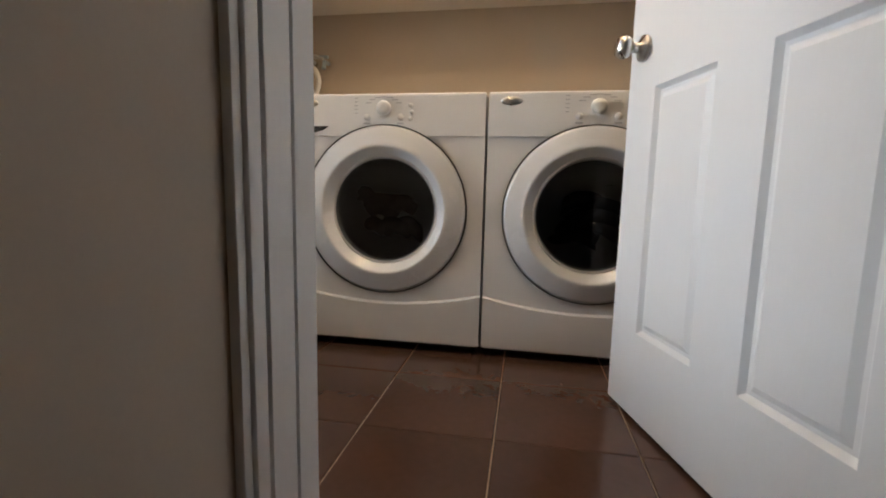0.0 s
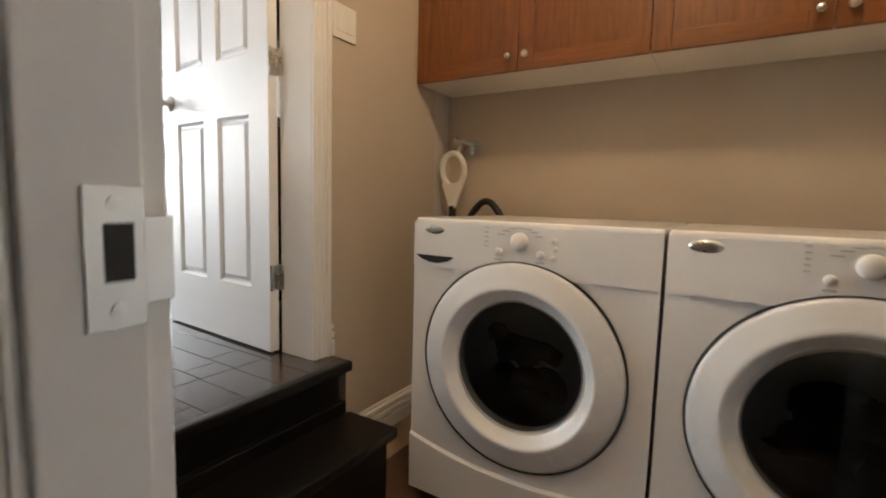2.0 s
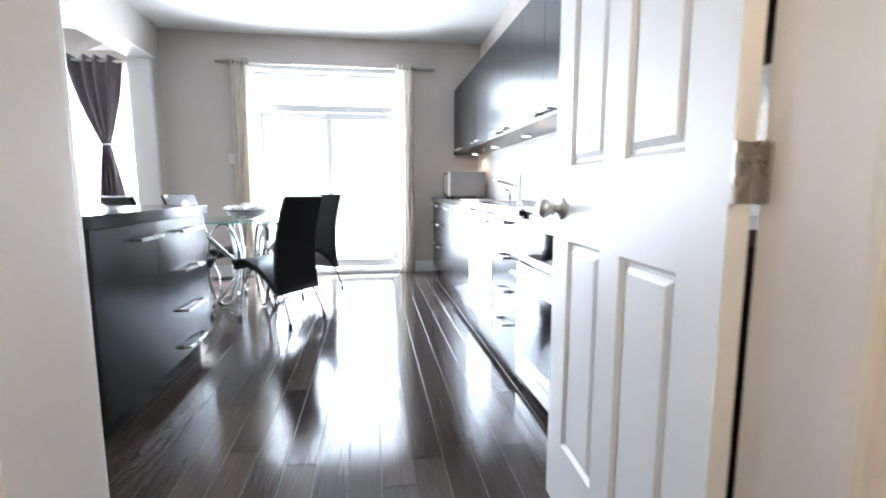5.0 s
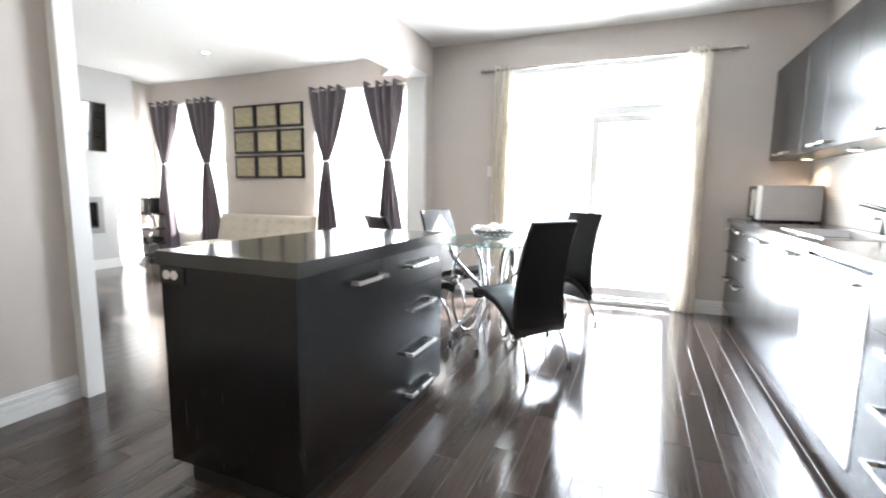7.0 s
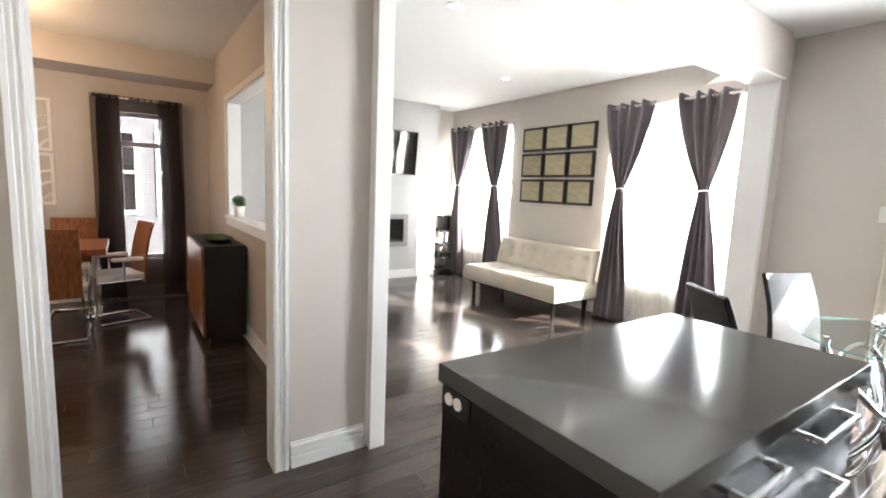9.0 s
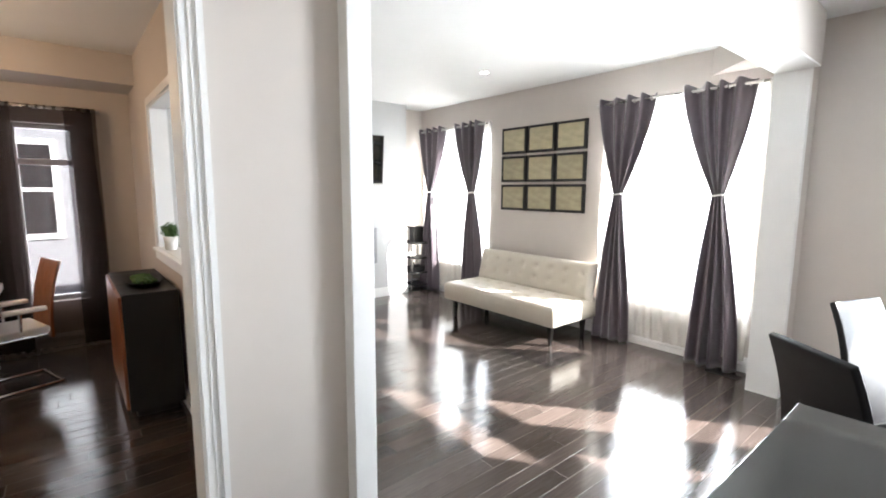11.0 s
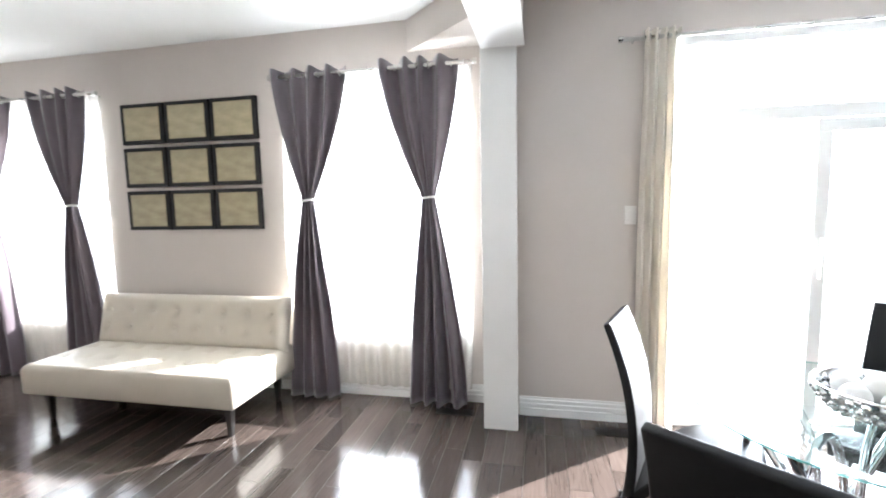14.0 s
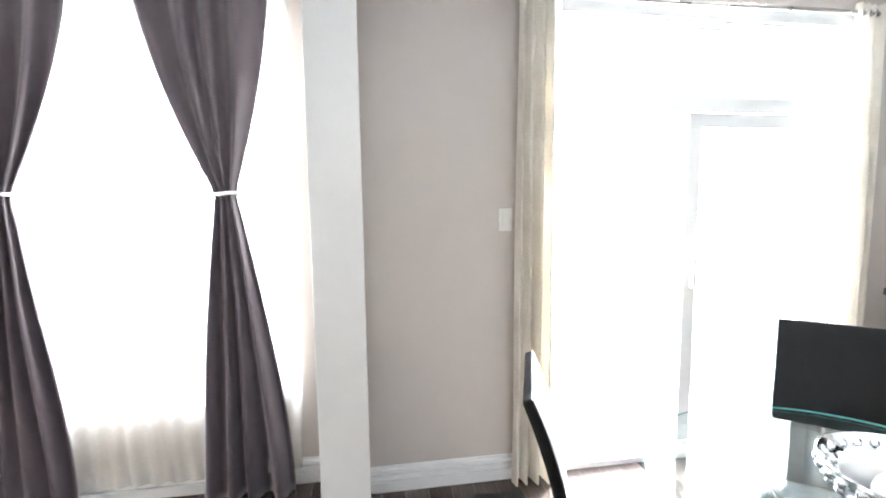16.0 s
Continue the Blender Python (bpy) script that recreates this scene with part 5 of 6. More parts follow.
def cream_curtain(y0, y1, b0, b1, seed):
    c = thing("cream_curtain", (-6.20, (y0 + y1) / 2, 0), "cream linen grommet curtain drawn to the side", "curtain", group="patio door curtains")
    part("panel", curtain_mesh(-6.20, (y0, y1), (b0, b1), 0.006, 2.435, 4, depth=0.045, heading=0.0, seed=seed), M_CREAM, c, smooth=True)
    grommets(c, -6.20, y0, y1, 2.39, 4)


cream_curtain(-0.37, -0.18, -0.40, -0.17, 31)
cream_curtain(1.44, 1.63, 1.44, 1.64, 32)
rod("curtain_rod", -6.20, -0.49, 1.86, 2.39, "silver curtain rod above the patio door", XK)
rod("curtain_rod", -5.80, -2.36, -1.54, 2.25, "dark curtain rod above the dining window", -5.90, axis="y")
s = thing("dark_sheer_curtain", (-1.95, -5.80, 0), "dark brown sheer curtain over the dining window", "curtain")
bm = curtain_mesh(0, (-2.33, -1.56), (-2.36, -1.50), 0.02, 2.27, 12, depth=0.02, seed=41)
bmesh.ops.transform(bm, matrix=Matrix(((0, 1, 0, 0), (1, 0, 0, -5.80), (0, 0, 1, 0), (0, 0, 0, 1))), verts=bm.verts[:])
part("panel", bm, M_DSHEER, s, smooth=True)
for y0, y1, sd in ((-2.36, -2.12, 42), (-1.76, -1.50, 43)):
    bm = curtain_mesh(0, (y0, y1), (y0, y1), 0.02, 2.27, 5, depth=0.028, seed=sd)
    bmesh.ops.transform(bm, matrix=Matrix(((0, 1, 0, 0), (1, 0, 0, -5.77), (0, 0, 1, 0), (0, 0, 0, 1))), verts=bm.verts[:])
    part("side_panel", bm, M_DSHEER, s, smooth=True)

# ---- living room ----


def padded(w, d, h, nu, nv, tufts, puff=0.012, dimple=0.022, rad=0.035):
    """Upholstered slab, w by d, top at h: grid top with rounded rim, dimples at tufts (in metres), skirt sides and flat base."""
    bm = bmesh.new()
    grid = []
    for i in range(nu + 1):
        row = []
        for j in range(nv + 1):
            u, v = i / nu, j / nv
            x, y = u * w, v * d
            ex, ey = min(x, w - x), min(y, d - y)
            e = min(ex, ey)
            z = h - (rad - math.sqrt(max(0, rad ** 2 - (rad - e) ** 2)) if e < rad else 0)
            z += puff * max(0.0, math.sin(math.pi * u)) ** 0.5 * max(0.0, math.sin(math.pi * v)) ** 0.5
            for tx, ty in tufts:
                q = ((x - tx) ** 2 + (y - ty) ** 2) / 0.045 ** 2
                z -= dimple * math.exp(-q * 1.6)
            row.append(bm.verts.new((x, y, z)))
        grid.append(row)
    for i in range(nu):
        for j in range(nv):
            bm.faces.new([grid[i][j], grid[i + 1][j], grid[i + 1][j + 1], grid[i][j + 1]])
    rim = [grid[i][0] for i in range(nu + 1)] + [grid[nu][j] for j in range(1, nv + 1)] + [grid[i][nv] for i in range(nu - 1, -1, -1)] + [grid[0][j] for j in range(nv - 1, 0, -1)]
    low = [bm.verts.new((v.co.x, v.co.y, 0.012)) for v in rim]
    base = [bm.verts.new((v.co.x + (0.01 if v.co.x < w / 2 else -0.01), v.co.y + (0.01 if v.co.y < d / 2 else -0.01), 0.0)) for v in rim]
    n = len(rim)
    for k in range(n):
        j = (k + 1) % n
        bm.faces.new([rim[k], rim[j], low[j], low[k]])
        bm.faces.new([low[k], low[j], base[j], base[k]])
    bm.faces.new(base)
    return bm


def sofa():
    y0, y1 = -4.42, -2.80
    L = y1 - y0
    s = thing("tufted_sofa", (-5.95, (y0 + y1) / 2, 0), "cream leatherette armless sofa with button tufting", "sofa")
    tu = [(tx, ty) for ty in (0.22, 0.45) for tx in [L * (k + 0.5) / 8 for k in range(8)]]
    bm = padded(L, 0.74, 0.20, 110, 50, tu)
    # local x along the sofa to world y, local y from front to back
    bmesh.ops.transform(bm, matrix=Matrix(((0, -1, 0, -5.56), (1, 0, 0, y0), (0, 0, 1, 0.215), (0, 0, 0, 1))), verts=bm.verts[:])
    part("seat", bm, M_SOFA, s, smooth=True)
    tb = [(L * (k + 0.5) / 8, ty) for ty in (0.14, 0.27) for k in range(8)]
    bm = padded(L, 0.40, 0.12, 110, 34, tb, puff=0.014, rad=0.055)
    lean = radians(14)
    m = Matrix(((0, -math.sin(lean), math.cos(lean), -6.22), (1, 0, 0, y0), (0, math.cos(lean), math.sin(lean), 0.375), (0, 0, 0, 1)))
    bmesh.ops.transform(bm, matrix=m, verts=bm.verts[:])
    back = part("backrest", bm, M_SOFA, s, smooth=True)
    for tx, ty in tb:
        bm = bmesh.new()
        p = m @ Vector((tx, ty, 0.112))
        bmesh.ops.create_uvsphere(bm, u_segments=10, v_segments=6, radius=0.011, matrix=Matrix.Translation(p))
        part("button", bm, M_SOFA, back, smooth=True)
    for tx, ty in tu:
        bm = bmesh.new()
        bmesh.ops.create_uvsphere(bm, u_segments=10, v_segments=6, radius=0.011, matrix=Matrix.Translation((-5.56 - ty, y0 + tx, 0.405)))
        part("button", bm, M_SOFA, s, smooth=True)
    part("base_rail", boxes((-6.26, y0 + 0.05, 0.19, -5.62, y1 - 0.05, 0.2148)), M_LEG, s)
    for x, y in ((-5.66, y1 - 0.10), (-5.66, y0 + 0.10), (-6.2, y1 - 0.10), (-6.2, y0 + 0.10)):
        bm = bmesh.new()
        bmesh.ops.create_cone(bm, cap_ends=True, segments=4, radius1=0.018, radius2=0.034, depth=0.19, matrix=Matrix.Translation((x, y, 0.095)) @ Matrix.Rotation(radians(45), 4, 'Z'))
        part("leg", bm, M_LEG, s, "tapered black wooden leg")


sofa()


def picture(y, z):
    p = thing("gold_canvas", (XL, y, z), "antique gold textured canvas with black border", "picture", group="nine gold canvases")
    part("box", boxes((XL + 0.001, y - 0.198, z - 0.158, XL + 0.030, y + 0.198, z + 0.158)), M_BLACK, p, bevel=0.002)
    part("panel", boxes((XL + 0.030, y - 0.165, z - 0.128, XL + 0.033, y + 0.165, z + 0.128)), M_GOLD, p, bevel=0.001)


for r in range(3):
    for c in range(3):
        picture(-4.298 + 0.206 + c * 0.412, 1.272 + 0.165 + r * 0.3455)


def television():
    x0, x1, z0, z1 = -5.465, -4.33, 1.595, 2.25
    t = thing("television", ((x0 + x1) / 2, -5.70, z0), "black flat television tilted forward on the chimney breast", "television")
    t.rotation_euler = (radians(-5.5), 0, radians(-3.5))
    h, w = z1 - z0, (x1 - x0) / 2
    part("case", boxes((-w, -0.012, 0, w, 0.028, h)), M_BLACK, t, bevel=0.004, world=False)
    part("screen", boxes((-w + 0.012, 0.0275, 0.022, w - 0.012, 0.0305, h - 0.012)), M_SCREEN, t, "glossy dark screen", world=False)
    part("trim_strip", boxes((-w + 0.01, 0.0285, 0.004, w - 0.01, 0.031, 0.014)), M_SILVER, t, world=False)
    part("bracket", boxes((-0.16, -0.05, 0.16, 0.16, -0.012, h - 0.22)), M_BLACK, t, world=False)

television()


def fireplace():
    x0, x1, z0, z1 = -5.41, -4.38, 0.50, 1.0
    f = thing("linear_fireplace", ((x0 + x1) / 2, -5.75, z0), "dark framed linear gas fireplace with small flames", "fireplace")
    w = 0.075
    part("frame", boxes((x0, -5.7495, z0, x1, -5.72, z0 + w), (x0, -5.7495, z1 - w, x1, -5.72, z1), (x0, -5.7495, z0 + w, x0 + w, -5.72, z1 - w), (x1 - w, -5.7495, z0 + w, x1, -5.72, z1 - w)), M_PRINT, f, "dark grey metal frame", bevel=0.003)
    part("back", boxes((x0 + w, -5.7495, z0 + w, x1 - w, -5.7455, z1 - w)), M_DGLASS, f, "black glass firebox")
    part("bed", boxes((x0 + w, -5.745, z0 + w, x1 - w, -5.722, z0 + w + 0.03)), M_BLACK, f)
    rng = random.Random(5)
    for k in range(9):
        x = x0 + 0.34 + k * 0.05 + rng.uniform(-0.01, 0.01)
        bm = bmesh.new()
        lathe(bm, [(0, 0), (0.022, 0.008), (0.018, 0.022), (0.006, 0.03 + 0.02 * rng.random()), (0, 0.055)], 8, Matrix.Translation((x, -5.733, z0 + w + 0.029)) @ Matrix.Diagonal((1.2, 0.4, 1, 1)))
        part("flame", bm, M_FLAME, f, smooth=True)
    for k in range(4):
        x = x0 + 0.42 + 0.11 * k
        part("log", tube(bmesh.new(), [(x - 0.05, -5.735, z0 + w + 0.045), (x + 0.06, -5.732, z0 + w + 0.075)], 0.012), M_BLACK, f)


fireplace()
for x, y in ((-5.48, -3.70), (-3.78, -2.38), (-5.45, -2.38), (-3.78, -3.70)):
    p = thing("recessed_ceiling_light", (x, y, CEIL), "white recessed ceiling light, lit", "ceiling light", group="recessed lights")
    bm = bmesh.new()
    lathe(bm, [(0.055, CEIL - 0.0005), (0.055, CEIL - 0.006), (0.042, CEIL - 0.008), (0.040, CEIL - 0.002)], 28, Matrix.Translation((x, y, 0)))
    part("rim", bm, M_TRIM, p)
    bm = bmesh.new()
    lathe(bm, [(0.041, CEIL - 0.004), (0, CEIL - 0.004)], 28, Matrix.Translation((x, y, 0)))
    part("lamp", bm, M_POT, p)


def media_shelf():
    x0, x1, y0, y1 = -6.36, -6.06, -6.0, -5.69
    s = thing("media_shelf", ((x0 + x1) / 2, (y0 + y1) / 2, 0), "black and silver tiered media shelf in the recess", "shelf unit")
    for z in (0.10, 0.285, 0.51, 0.735):
        part("shelf", boxes((x0, y0, z - 0.022, x1, y1, z)), M_BLACK, s, bevel=0.004)
    for x, y in ((x0 + 0.02, y0 + 0.02), (x1 - 0.02, y0 + 0.02), (x0 + 0.02, y1 - 0.03), (x1 - 0.02, y0 + 0.18)):
        part("post", boxes((x - 0.012, y - 0.012, 0, x + 0.012, y + 0.012, 0.714)), M_SILVER, s)
    return s


media_shelf()
sp = thing("speaker", (-6.2, -5.86, 0.735), "small black speaker on the shelf top", "speaker")
part("cabinet", boxes((-6.30, -5.98, 0.7355, -6.10, -5.80, 0.975)), M_BLACK, sp, bevel=0.004)
part("photo_front", boxes((-6.0995, -5.975, 0.76, -6.098, -5.91, 0.95)), M_SILVER, sp, "pale grey front plate")
cn = thing("media_box", (-6.2, -5.85, 0.285), "black media box with cables on the shelf", "electronics")
part("case", boxes((-6.32, -5.97, 0.2855, -6.09, -5.74, 0.36)), M_BLACK, cn, bevel=0.004)
part("cable", tube(bmesh.new(), arc((-6.1, -5.78, 0.37), (-6.2, -5.92, 0.37), (0.02, 0, 0.05)), 0.006), M_BLACK, cn)

# floor registers
for (x, y) in ((-6.10, -0.50), (-6.22, -1.55)):
    v = thing("floor_register", (x, y, 0), "dark metal floor vent in the planks", "floor vent", group="floor vents")
    part("frame", boxes((x - 0.05, y - 0.13, 0.0003, x + 0.05, y + 0.13, 0.004)), M_BLACK, v, bevel=0.001)
    for k in range(9):
        part("slat", boxes((x - 0.04, y - 0.115 + k * 0.026, 0.004, x + 0.04, y - 0.105 + k * 0.026, 0.0065)), M_BLACK, v)

# ---- dining room ----


def sideboard():
    x0, x1, y0, y1 = -2.615, -2.275, -4.75, -3.70
    s = thing("sideboard", ((x0 + x1) / 2, (y0 + y1) / 2, 0), "black sideboard with walnut doors", "sideboard")
    part("carcass", boxes((x0, y0, 0.06, x1 - 0.02, y1, 0.85)), M_BLACK, s, bevel=0.003)
    part("foot_rail", boxes((x0 + 0.04, y0 + 0.05, 0.0005, x1 - 0.06, y1 - 0.05, 0.06)), M_BLACK, s)
    for k in range(3):
        a = y0 + 0.01 + k * 0.347
        part("door", boxes((x1 - 0.019, a, 0.08, x1, a + 0.337, 0.835)), M_WALNUT, s, "glossy walnut door", bevel=0.002)


sideboard()
tr = thing("tray", (-2.46, -4.1, 0.85), "dark metal tray with greenery on the sideboard", "tray")
bm = bmesh.new()
lathe(bm, [(0, 0.001), (0.12, 0.001), (0.16, 0.03), (0.165, 0.033), (0.12, 0.008), (0, 0.008)], 32, Matrix.Translation((-2.46, -4.1, 0.85)) @ Matrix.Diagonal((0.75, 1.6, 1, 1)))
part("dish", bm, M_BLACK, tr, smooth=True)
rng = random.Random(8)
bm = bmesh.new()
for k in range(80):
    bmesh.ops.create_icosphere(bm, subdivisions=1, radius=0.016, matrix=Matrix.Translation((-2.46 + rng.uniform(-0.06, 0.06), -4.1 + rng.uniform(-0.16, 0.16), 0.868 + rng.uniform(0, 0.02))))
part("moss", bm, M_LEAF, tr, "dark green moss", kind="stuff")
pl = thing("potted_plant", (-2.68, -4.28, 1.054), "small clipped green plant in a white pot", "plant")
bm = bmesh.new()
lathe(bm, [(0, 1.055), (0.04, 1.055), (0.052, 1.16), (0.047, 1.16), (0.04, 1.14), (0, 1.14)], 24, Matrix.Translation((-2.68, -4.28, 0)))
part("pot", bm, M_WHITE, pl, smooth=True)
bm = bmesh.new()
for k in range(900):
    d = Vector((rng.gauss(0, 1), rng.gauss(0, 1), rng.gauss(0, 1))).normalized() * rng.uniform(0.02, 0.060)
    c = Vector((-2.68, -4.28, 1.205)) + d
    a, b = Vector((rng.uniform(-1, 1), rng.uniform(-1, 1), rng.uniform(-1, 1))) * 0.016, Vector((rng.uniform(-1, 1), rng.uniform(-1, 1), rng.uniform(-1, 1))) * 0.016
    bm.faces.new([bm.verts.new(c), bm.verts.new(c + a), bm.verts.new(c + b)])
part("leaves", bm, M_LEAF, pl, "dense clipped leaves", kind="stuff")


def dining_table():
    x0, x1, y0, y1 = -1.62, -0.55, -5.36, -4.48
    t = thing("dining_table", ((x0 + x1) / 2, (y0 + y1) / 2, 0), "glossy walnut dining table", "table")
    part("tabletop", boxes((x0, y0, 0.70, x1, y1, 0.755)), M_WALNUT, t, bevel=0.004)
    for x in (x0 + 0.08, x1 - 0.14):
        for y in (y0 + 0.05, y1 - 0.11):
            part("leg", boxes((x, y, 0, x + 0.03, y + 0.03, 0.6998)), M_CHROME, t, "slim chrome leg", bevel=0.003)


dining_table()


def walnut_chair(at, rz):
    c = thing("cantilever_chair", at, "walnut-backed cantilever chair with chrome base and white seat", "chair", group="walnut dining chairs", rz=rz)
    bm = bmesh.new()
    n = 8
    rows_ = []
    for i in range(n + 1):
        u = i / n
        z, y = 0.37 + 0.59 * u, -0.19 - 0.09 * u + 0.03 * math.sin(3 * u)
        rows_.append([bm.verts.new(v) for v in ((-0.185, y - 0.009, z), (0.185, y - 0.009, z), (0.185, y + 0.009, z), (-0.185, y + 0.009, z))])
    for a, b in zip(rows_, rows_[1:]):
        for k in range(4):
            bm.faces.new([a[k], a[(k + 1) % 4], b[(k + 1) % 4], b[k]])
    bm.faces.new(rows_[0])
    bm.faces.new(rows_[-1])
    part("backrest", bm, M_WALNUT, c, "curved walnut backrest", world=False, bevel=0.003)
    bm = boxes((-0.21, -0.17, 0.42, 0.21, 0.23, 0.475))
    part("seat", bm, M_WHITE, c, "white padded seat", bevel=0.02, segs=3, world=False)
    for s in (-1, 1):
        part("side_frame", tube(bmesh.new(), [(s * 0.2, -0.15, 0.41), (s * 0.2, 0.20, 0.41), (s * 0.2, 0.23, 0.38), (s * 0.2, 0.23, 0.04), (s * 0.2, 0.20, 0.013), (s * 0.2, -0.22, 0.013)], 0.012), M_CHROME, c, "chrome cantilever side", world=False)
        part("armrest", boxes((s * 0.2 - 0.03, -0.16, 0.60, s * 0.2 + 0.03, 0.10, 0.635)), M_WHITE, c, "grey armrest", bevel=0.012, world=False)
        part("arm_post", tube(bmesh.new(), [(s * 0.2, 0.0, 0.42), (s * 0.2, 0.0, 0.60)], 0.010), M_CHROME, c, world=False)
    part("base_bar", tube(bmesh.new(), [(-0.2, -0.22, 0.013), (0.2, -0.22, 0.013)], 0.012), M_CHROME, c, "chrome floor bar", world=False)
    return c


wc = walnut_chair((-1.27, -4.50, 0), 180)
copy_thing(wc, pose(-1.33, -5.27, 0, 0, 0, 0))
copy_thing(wc, pose(-1.68, -4.93, 0, 0, 0, -72))


def carved_panel(z):
    x0, x1 = -1.17, -0.58
    p = thing("carved_wall_panel", ((x0 + x1) / 2, -5.9, z), "cream carved fretwork wall panel", "wall art", group="carved panels")
    y = -5.899
    part("backing", boxes((x0, y, z, x1, y + 0.008, z + 0.54)), M_WALL, p)
    bm = boxes((x0, y + 0.008, z, x1, y + 0.03, z + 0.03), (x0, y + 0.008, z + 0.51, x1, y + 0.03, z + 0.54), (x0, y + 0.008, z + 0.03, x0 + 0.03, y + 0.03, z + 0.51), (x1 - 0.03, y + 0.008, z + 0.03, x1, y + 0.03, z + 0.51))
    part("rim", bm, M_MELA, p, bevel=0.002)
    for r in (0.12, 0.24, 0.36):
        for cx, cz, a0 in ((x0, z, 0), (x1, z + 0.54, 180)):
            pts = [(cx + r * math.cos(radians(a0 + 90 * k / 14)), y + 0.016, cz + r * math.sin(radians(a0 + 90 * k / 14))) for k in range(15)]
            part("curl", tube(bmesh.new(), pts, 0.017, 6), M_MELA, p)


carved_panel(1.07)
carved_panel(1.63)
ll = thing("laundry_ceiling_light", (-0.15, 1.25, LC), "frosted ceiling light in the laundry", "ceiling light")
bm = bmesh.new()
lathe(bm, [(0.14, LC - 0.0005), (0.14, LC - 0.02), (0.12, LC - 0.03)], 28, Matrix.Translation((-0.15, 1.25, 0)))
part("rim", bm, M_SILVER, ll)
# pale covered thing on the deck outside
tp = thing("tarpaulin_pile", (-8.4, 2.6, -0.4), "pale blue tarpaulin heap on the deck", "tarpaulin")
rng = random.Random(12)
bm = bmesh.new()
bmesh.ops.create_icosphere(bm, subdivisions=4, radius=0.5, matrix=Matrix.Translation((-8.4, 2.62, -0.33)) @ Matrix.Diagonal((0.7, 0.62, 0.62, 1)))
for v in bm.verts:
    v.co += Vector((1, 1, 1)) * 0.16 * noise.noise(v.co * 5)
part("sheet", bm, M_TARP, tp)

# neighbouring house beyond the dining window
nb = thing("neighbour_house", (-1.4, -10.6, -0.4), "pale grey clapboard house with white windows across the side yard", "house")
wall = part("wall", boxes((-7.0, -10.9, -0.4, 4.0, -10.6, 5.6)), M_SIDING, nb)
for k in range(40):
    part("board", boxes((-5.0, -10.6, -0.2 + k * 0.14, 2.2, -10.588, -0.075 + k * 0.14)), M_SIDING, wall, bevel=0.004, segs=1)
for wx in (-3.35, -1.95):
    wd = part("window", boxes((wx, -10.586, 0.75, wx + 0.95, -10.575, 2.25)), M_DGLASS, nb)
    part("frame", boxes((wx - 0.09, -10.587, 0.66, wx, -10.55, 2.34), (wx + 0.95, -10.587, 0.66, wx + 1.04, -10.55, 2.34), (wx, -10.587, 2.25, wx + 0.95, -10.55, 2.34), (wx, -10.587, 0.66, wx + 0.95, -10.55, 0.75),
                        (wx, -10.574, 1.47, wx + 0.95, -10.56, 1.53)), M_TRIM, wd)
part("roof", boxes((-7.4, -11.3, 5.6, 4.4, -10.2, 5.75)), M_BLACK, nb)

# ---- pieces: tiles, planks, mosaic ----


def piece_mesh(name, w, d, t, c=0.0015):
    """A slab with a chamfered upper edge, centred, top at z = 0."""
    bm = bmesh.new()
    lo = [bm.verts.new((sx * w / 2, sy * d / 2, -t)) for sx, sy in ((-1, -1), (1, -1), (1, 1), (-1, 1))]
    mid = [bm.verts.new((sx * w / 2, sy * d / 2, -c)) for sx, sy in ((-1, -1), (1, -1), (1, 1), (-1, 1))]
    top = [bm.verts.new((sx * (w / 2 - c), sy * (d / 2 - c), 0)) for sx, sy in ((-1, -1), (1, -1), (1, 1), (-1, 1))]
    bm.faces.new(top)
    for a, b in ((lo, mid), (mid, top)):
        for k in range(4):
            bm.faces.new([a[k], a[(k + 1) % 4], b[(k + 1) % 4], b[k]])
    bmesh.ops.recalc_face_normals(bm, faces=bm.faces[:])
    me = bpy.data.meshes.new(name)
    bm.to_mesh(me)
    bm.free()
    return me


tile_me = piece_mesh("tile", 0.334, 0.345, 0.006, 0.002)
tile_me.materials.append(M_TILE)
for i in range(-3, 4):
    for j in range(-2, 4):
        cx, cy = 0.066 + 0.338 * (i + 0.5), 1.231 + 0.349 * (j + 0.5)
        if cx - 0.17 > -1.12 and cx + 0.17 < 1.32 and cy + 0.15 > 0.64 and cy - 0.18 < 2.62:
            x0, x1, y0, y1 = max(cx - 0.167, -1.109), min(cx + 0.167, 1.299), max(cy - 0.1725, 0.642), min(cy + 0.1725, 2.584)
            ob = new("tile", tile_me)
            ob.parent = laundry_floor
            ob.location = ((x0 + x1) / 2, (y0 + y1) / 2, LF)
            ob.scale = ((x1 - x0) / 0.334, (y1 - y0) / 0.345, 1)

PW = 0.116
rng = random.Random(77)
plank_me = piece_mesh("plank", 1.0, PW - 0.003, 0.0021, 0.0008)
plank_me.materials.append(M_FLOOR)
rest = bmesh.new()
count = 0


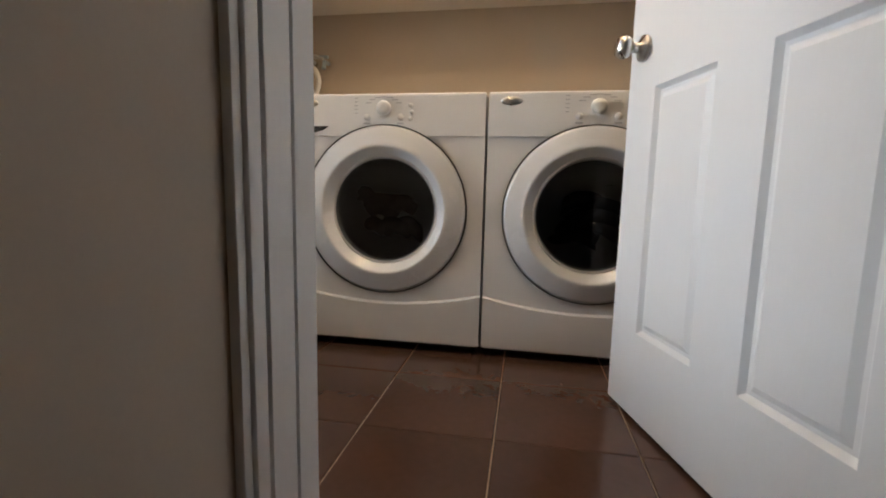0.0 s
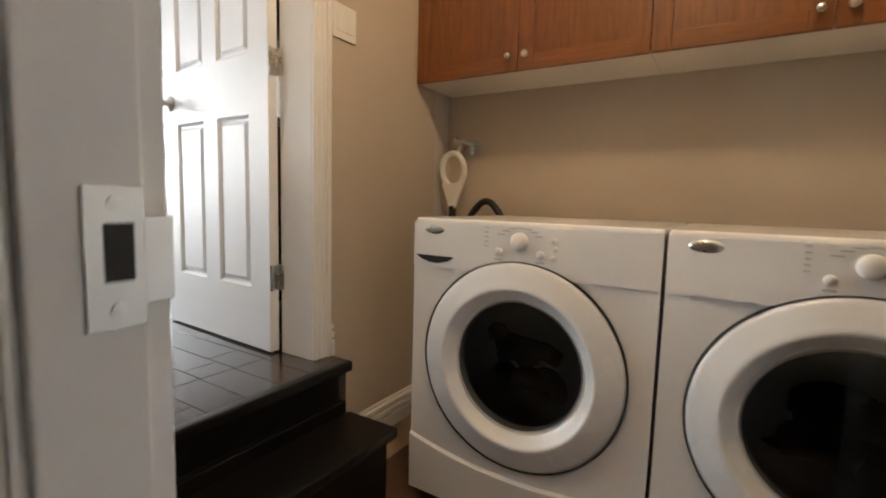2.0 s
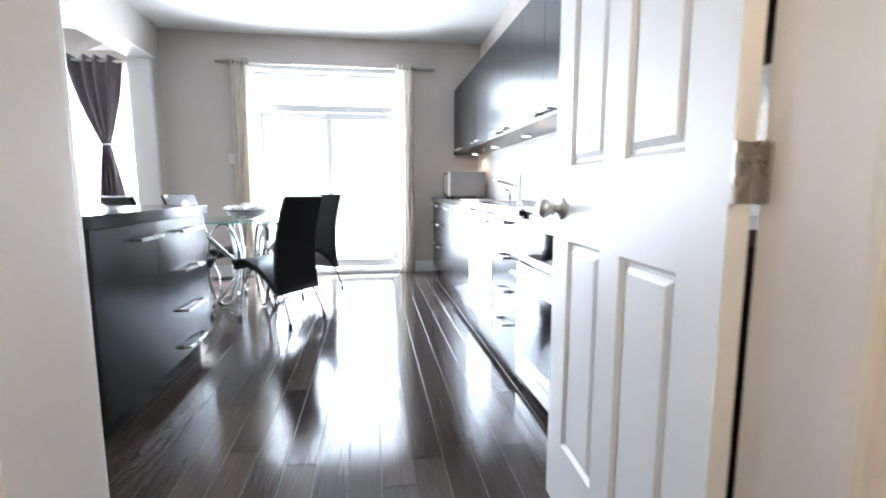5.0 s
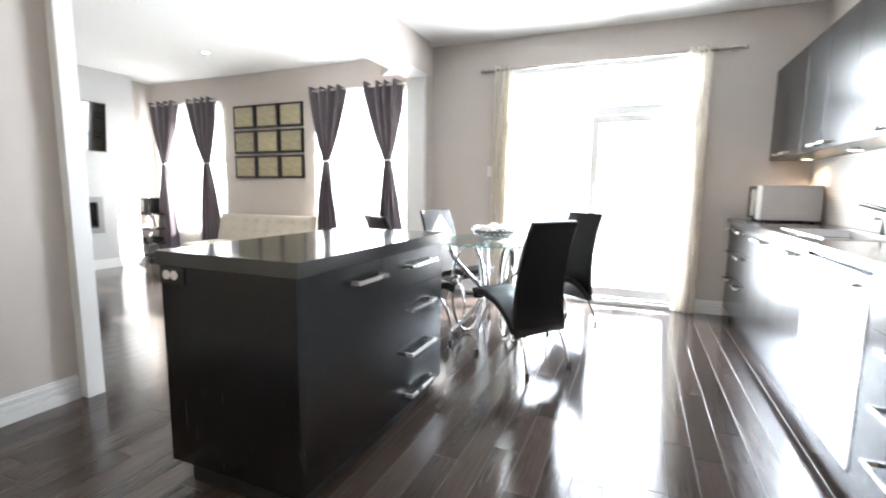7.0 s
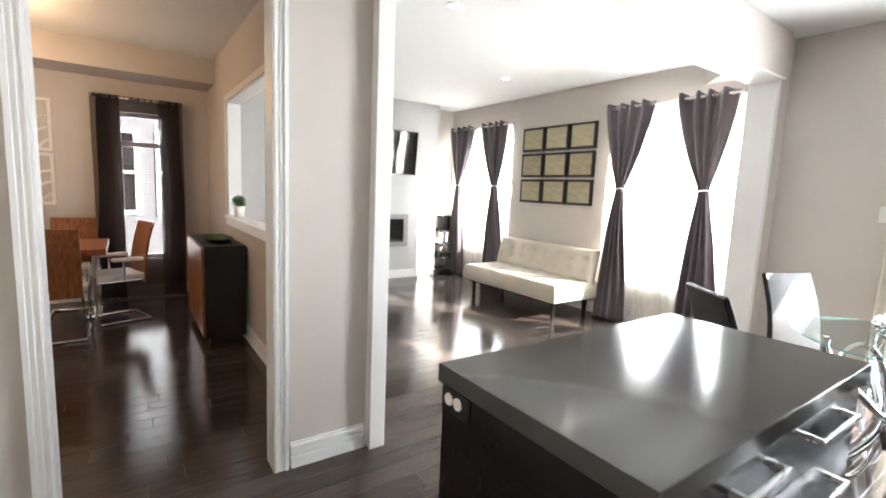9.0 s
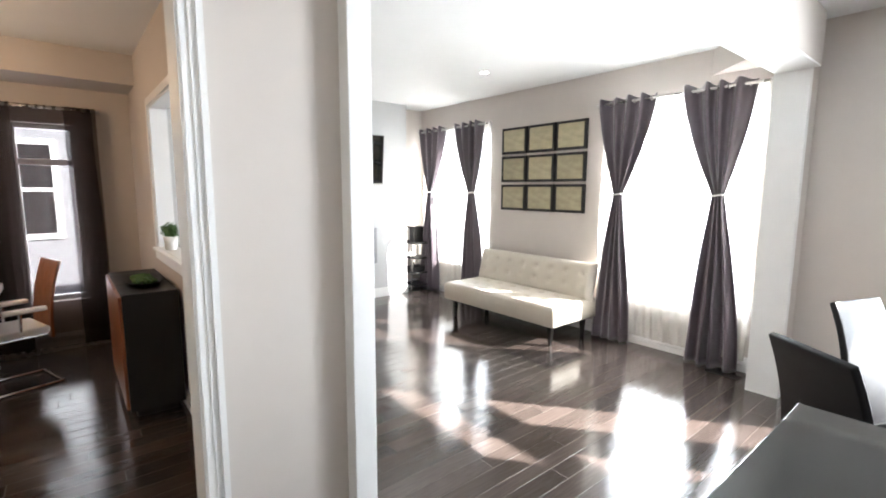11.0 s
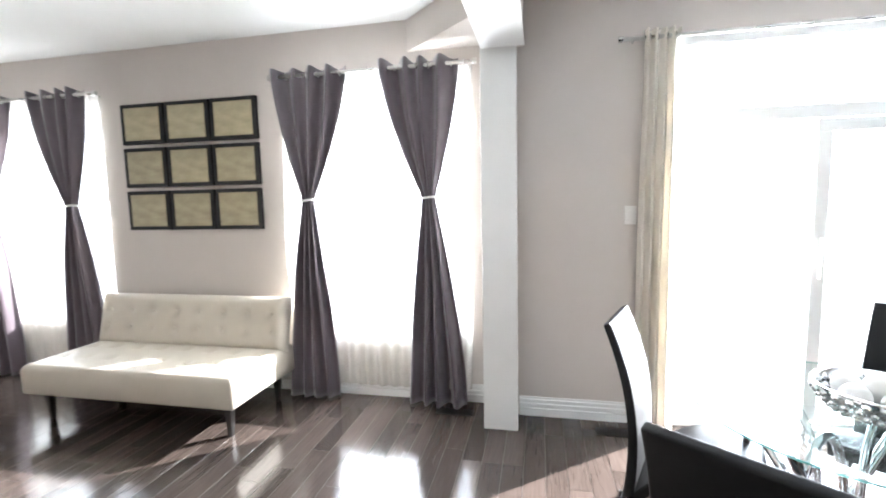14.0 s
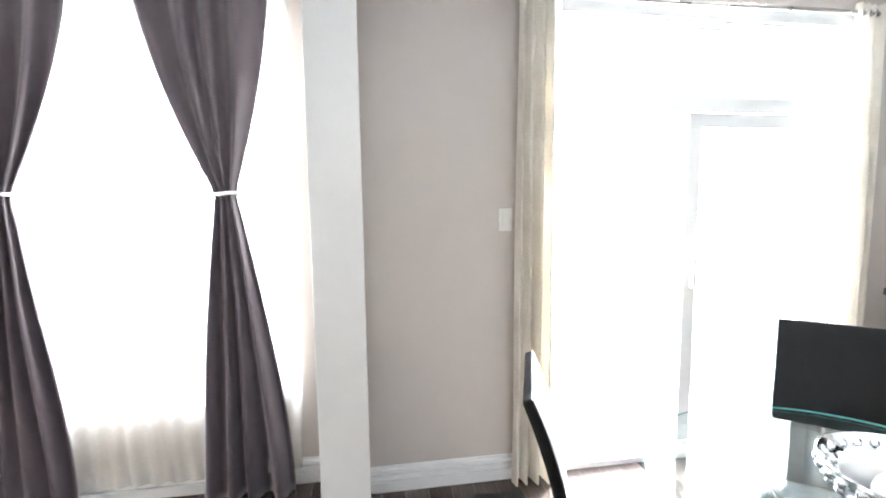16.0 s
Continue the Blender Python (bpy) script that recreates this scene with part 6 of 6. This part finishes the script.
def lay(x0, x1, y0, y1):
    global count
    n = int(math.ceil((y1 - y0) / PW - 1e-6))
    for r in range(n):
        ya = y0 + r * PW
        yb = min(ya + PW, y1)
        x = x0 - rng.uniform(0.0, 1.0)
        while x < x1:
            ln = rng.uniform(0.55, 1.5)
            a, b = max(x, x0), min(x + ln, x1)
            x += ln
            if b - a < 0.02:
                continue
            near = -4.9 < (a + b) / 2 and (a + b) / 2 < -1.1 and ya > -2.6 and count < 290
            if near:
                ob = new("plank", plank_me)
                ob.parent = floor
                ob.location = ((a + b) / 2, (ya + yb) / 2, 0)
                ob.rotation_euler = (rng.uniform(-0.004, 0.004), rng.uniform(-0.0005, 0.0005), 0)
                ob.scale = (b - a - 0.003, (yb - ya - 0.003) / (PW - 0.003), 1)
                count += 1
            else:
                A, B, C, D = a + 0.0015, b - 0.0015, ya + 0.0015, yb - 0.0015
                c = 0.0008
                lo = [rest.verts.new(p) for p in ((A, C, -c), (B, C, -c), (B, D, -c), (A, D, -c))]
                tilt = rng.uniform(-0.0002, 0.0002)
                up = [rest.verts.new(p) for p in ((A + c, C + c, tilt), (B - c, C + c, tilt), (B - c, D - c, -tilt), (A + c, D - c, -tilt))]
                rest.faces.new(up)
                for k in range(4):
                    rest.faces.new([lo[k], lo[(k + 1) % 4], up[(k + 1) % 4], up[k]])


lay(XL, -1.255, -1.64, YB)
lay(-1.255, -1.022, 0.792, 1.688)
lay(XL, -2.75, YR, -1.64)
lay(-2.75, 0.9, -6.0, -1.64)
part("planks", rest, M_FLOOR, floor, "dark hardwood planks", world=False, kind="stuff")

mosaic = bmesh.new()
tw, th = 0.048, 0.0235
for r in range(int(0.50 / th)):
    x = -6.26 + (0.5 * tw if r % 2 else 0)
    while x + tw < -1.62:
        z = 0.916 + r * th
        o = rng.uniform(0, 0.0012)
        add_y = YB - 0.0062 - 0.002 - o
        q = [mosaic.verts.new(p) for p in ((x, add_y, z), (x + tw - 0.003, add_y, z), (x + tw - 0.003, add_y, z + th - 0.003), (x, add_y, z + th - 0.003))]
        w = [mosaic.verts.new(p) for p in ((x, YB - 0.0061, z), (x + tw - 0.003, YB - 0.0061, z), (x + tw - 0.003, YB - 0.0061, z + th - 0.003), (x, YB - 0.0061, z + th - 0.003))]
        mosaic.faces.new(q)
        for k in range(4):
            mosaic.faces.new([w[k], w[(k + 1) % 4], q[(k + 1) % 4], q[k]])
        x += tw
part("mosaic_tiles", mosaic, M_SPLASH, splash, "small white mosaic tiles", world=False, kind="stuff")
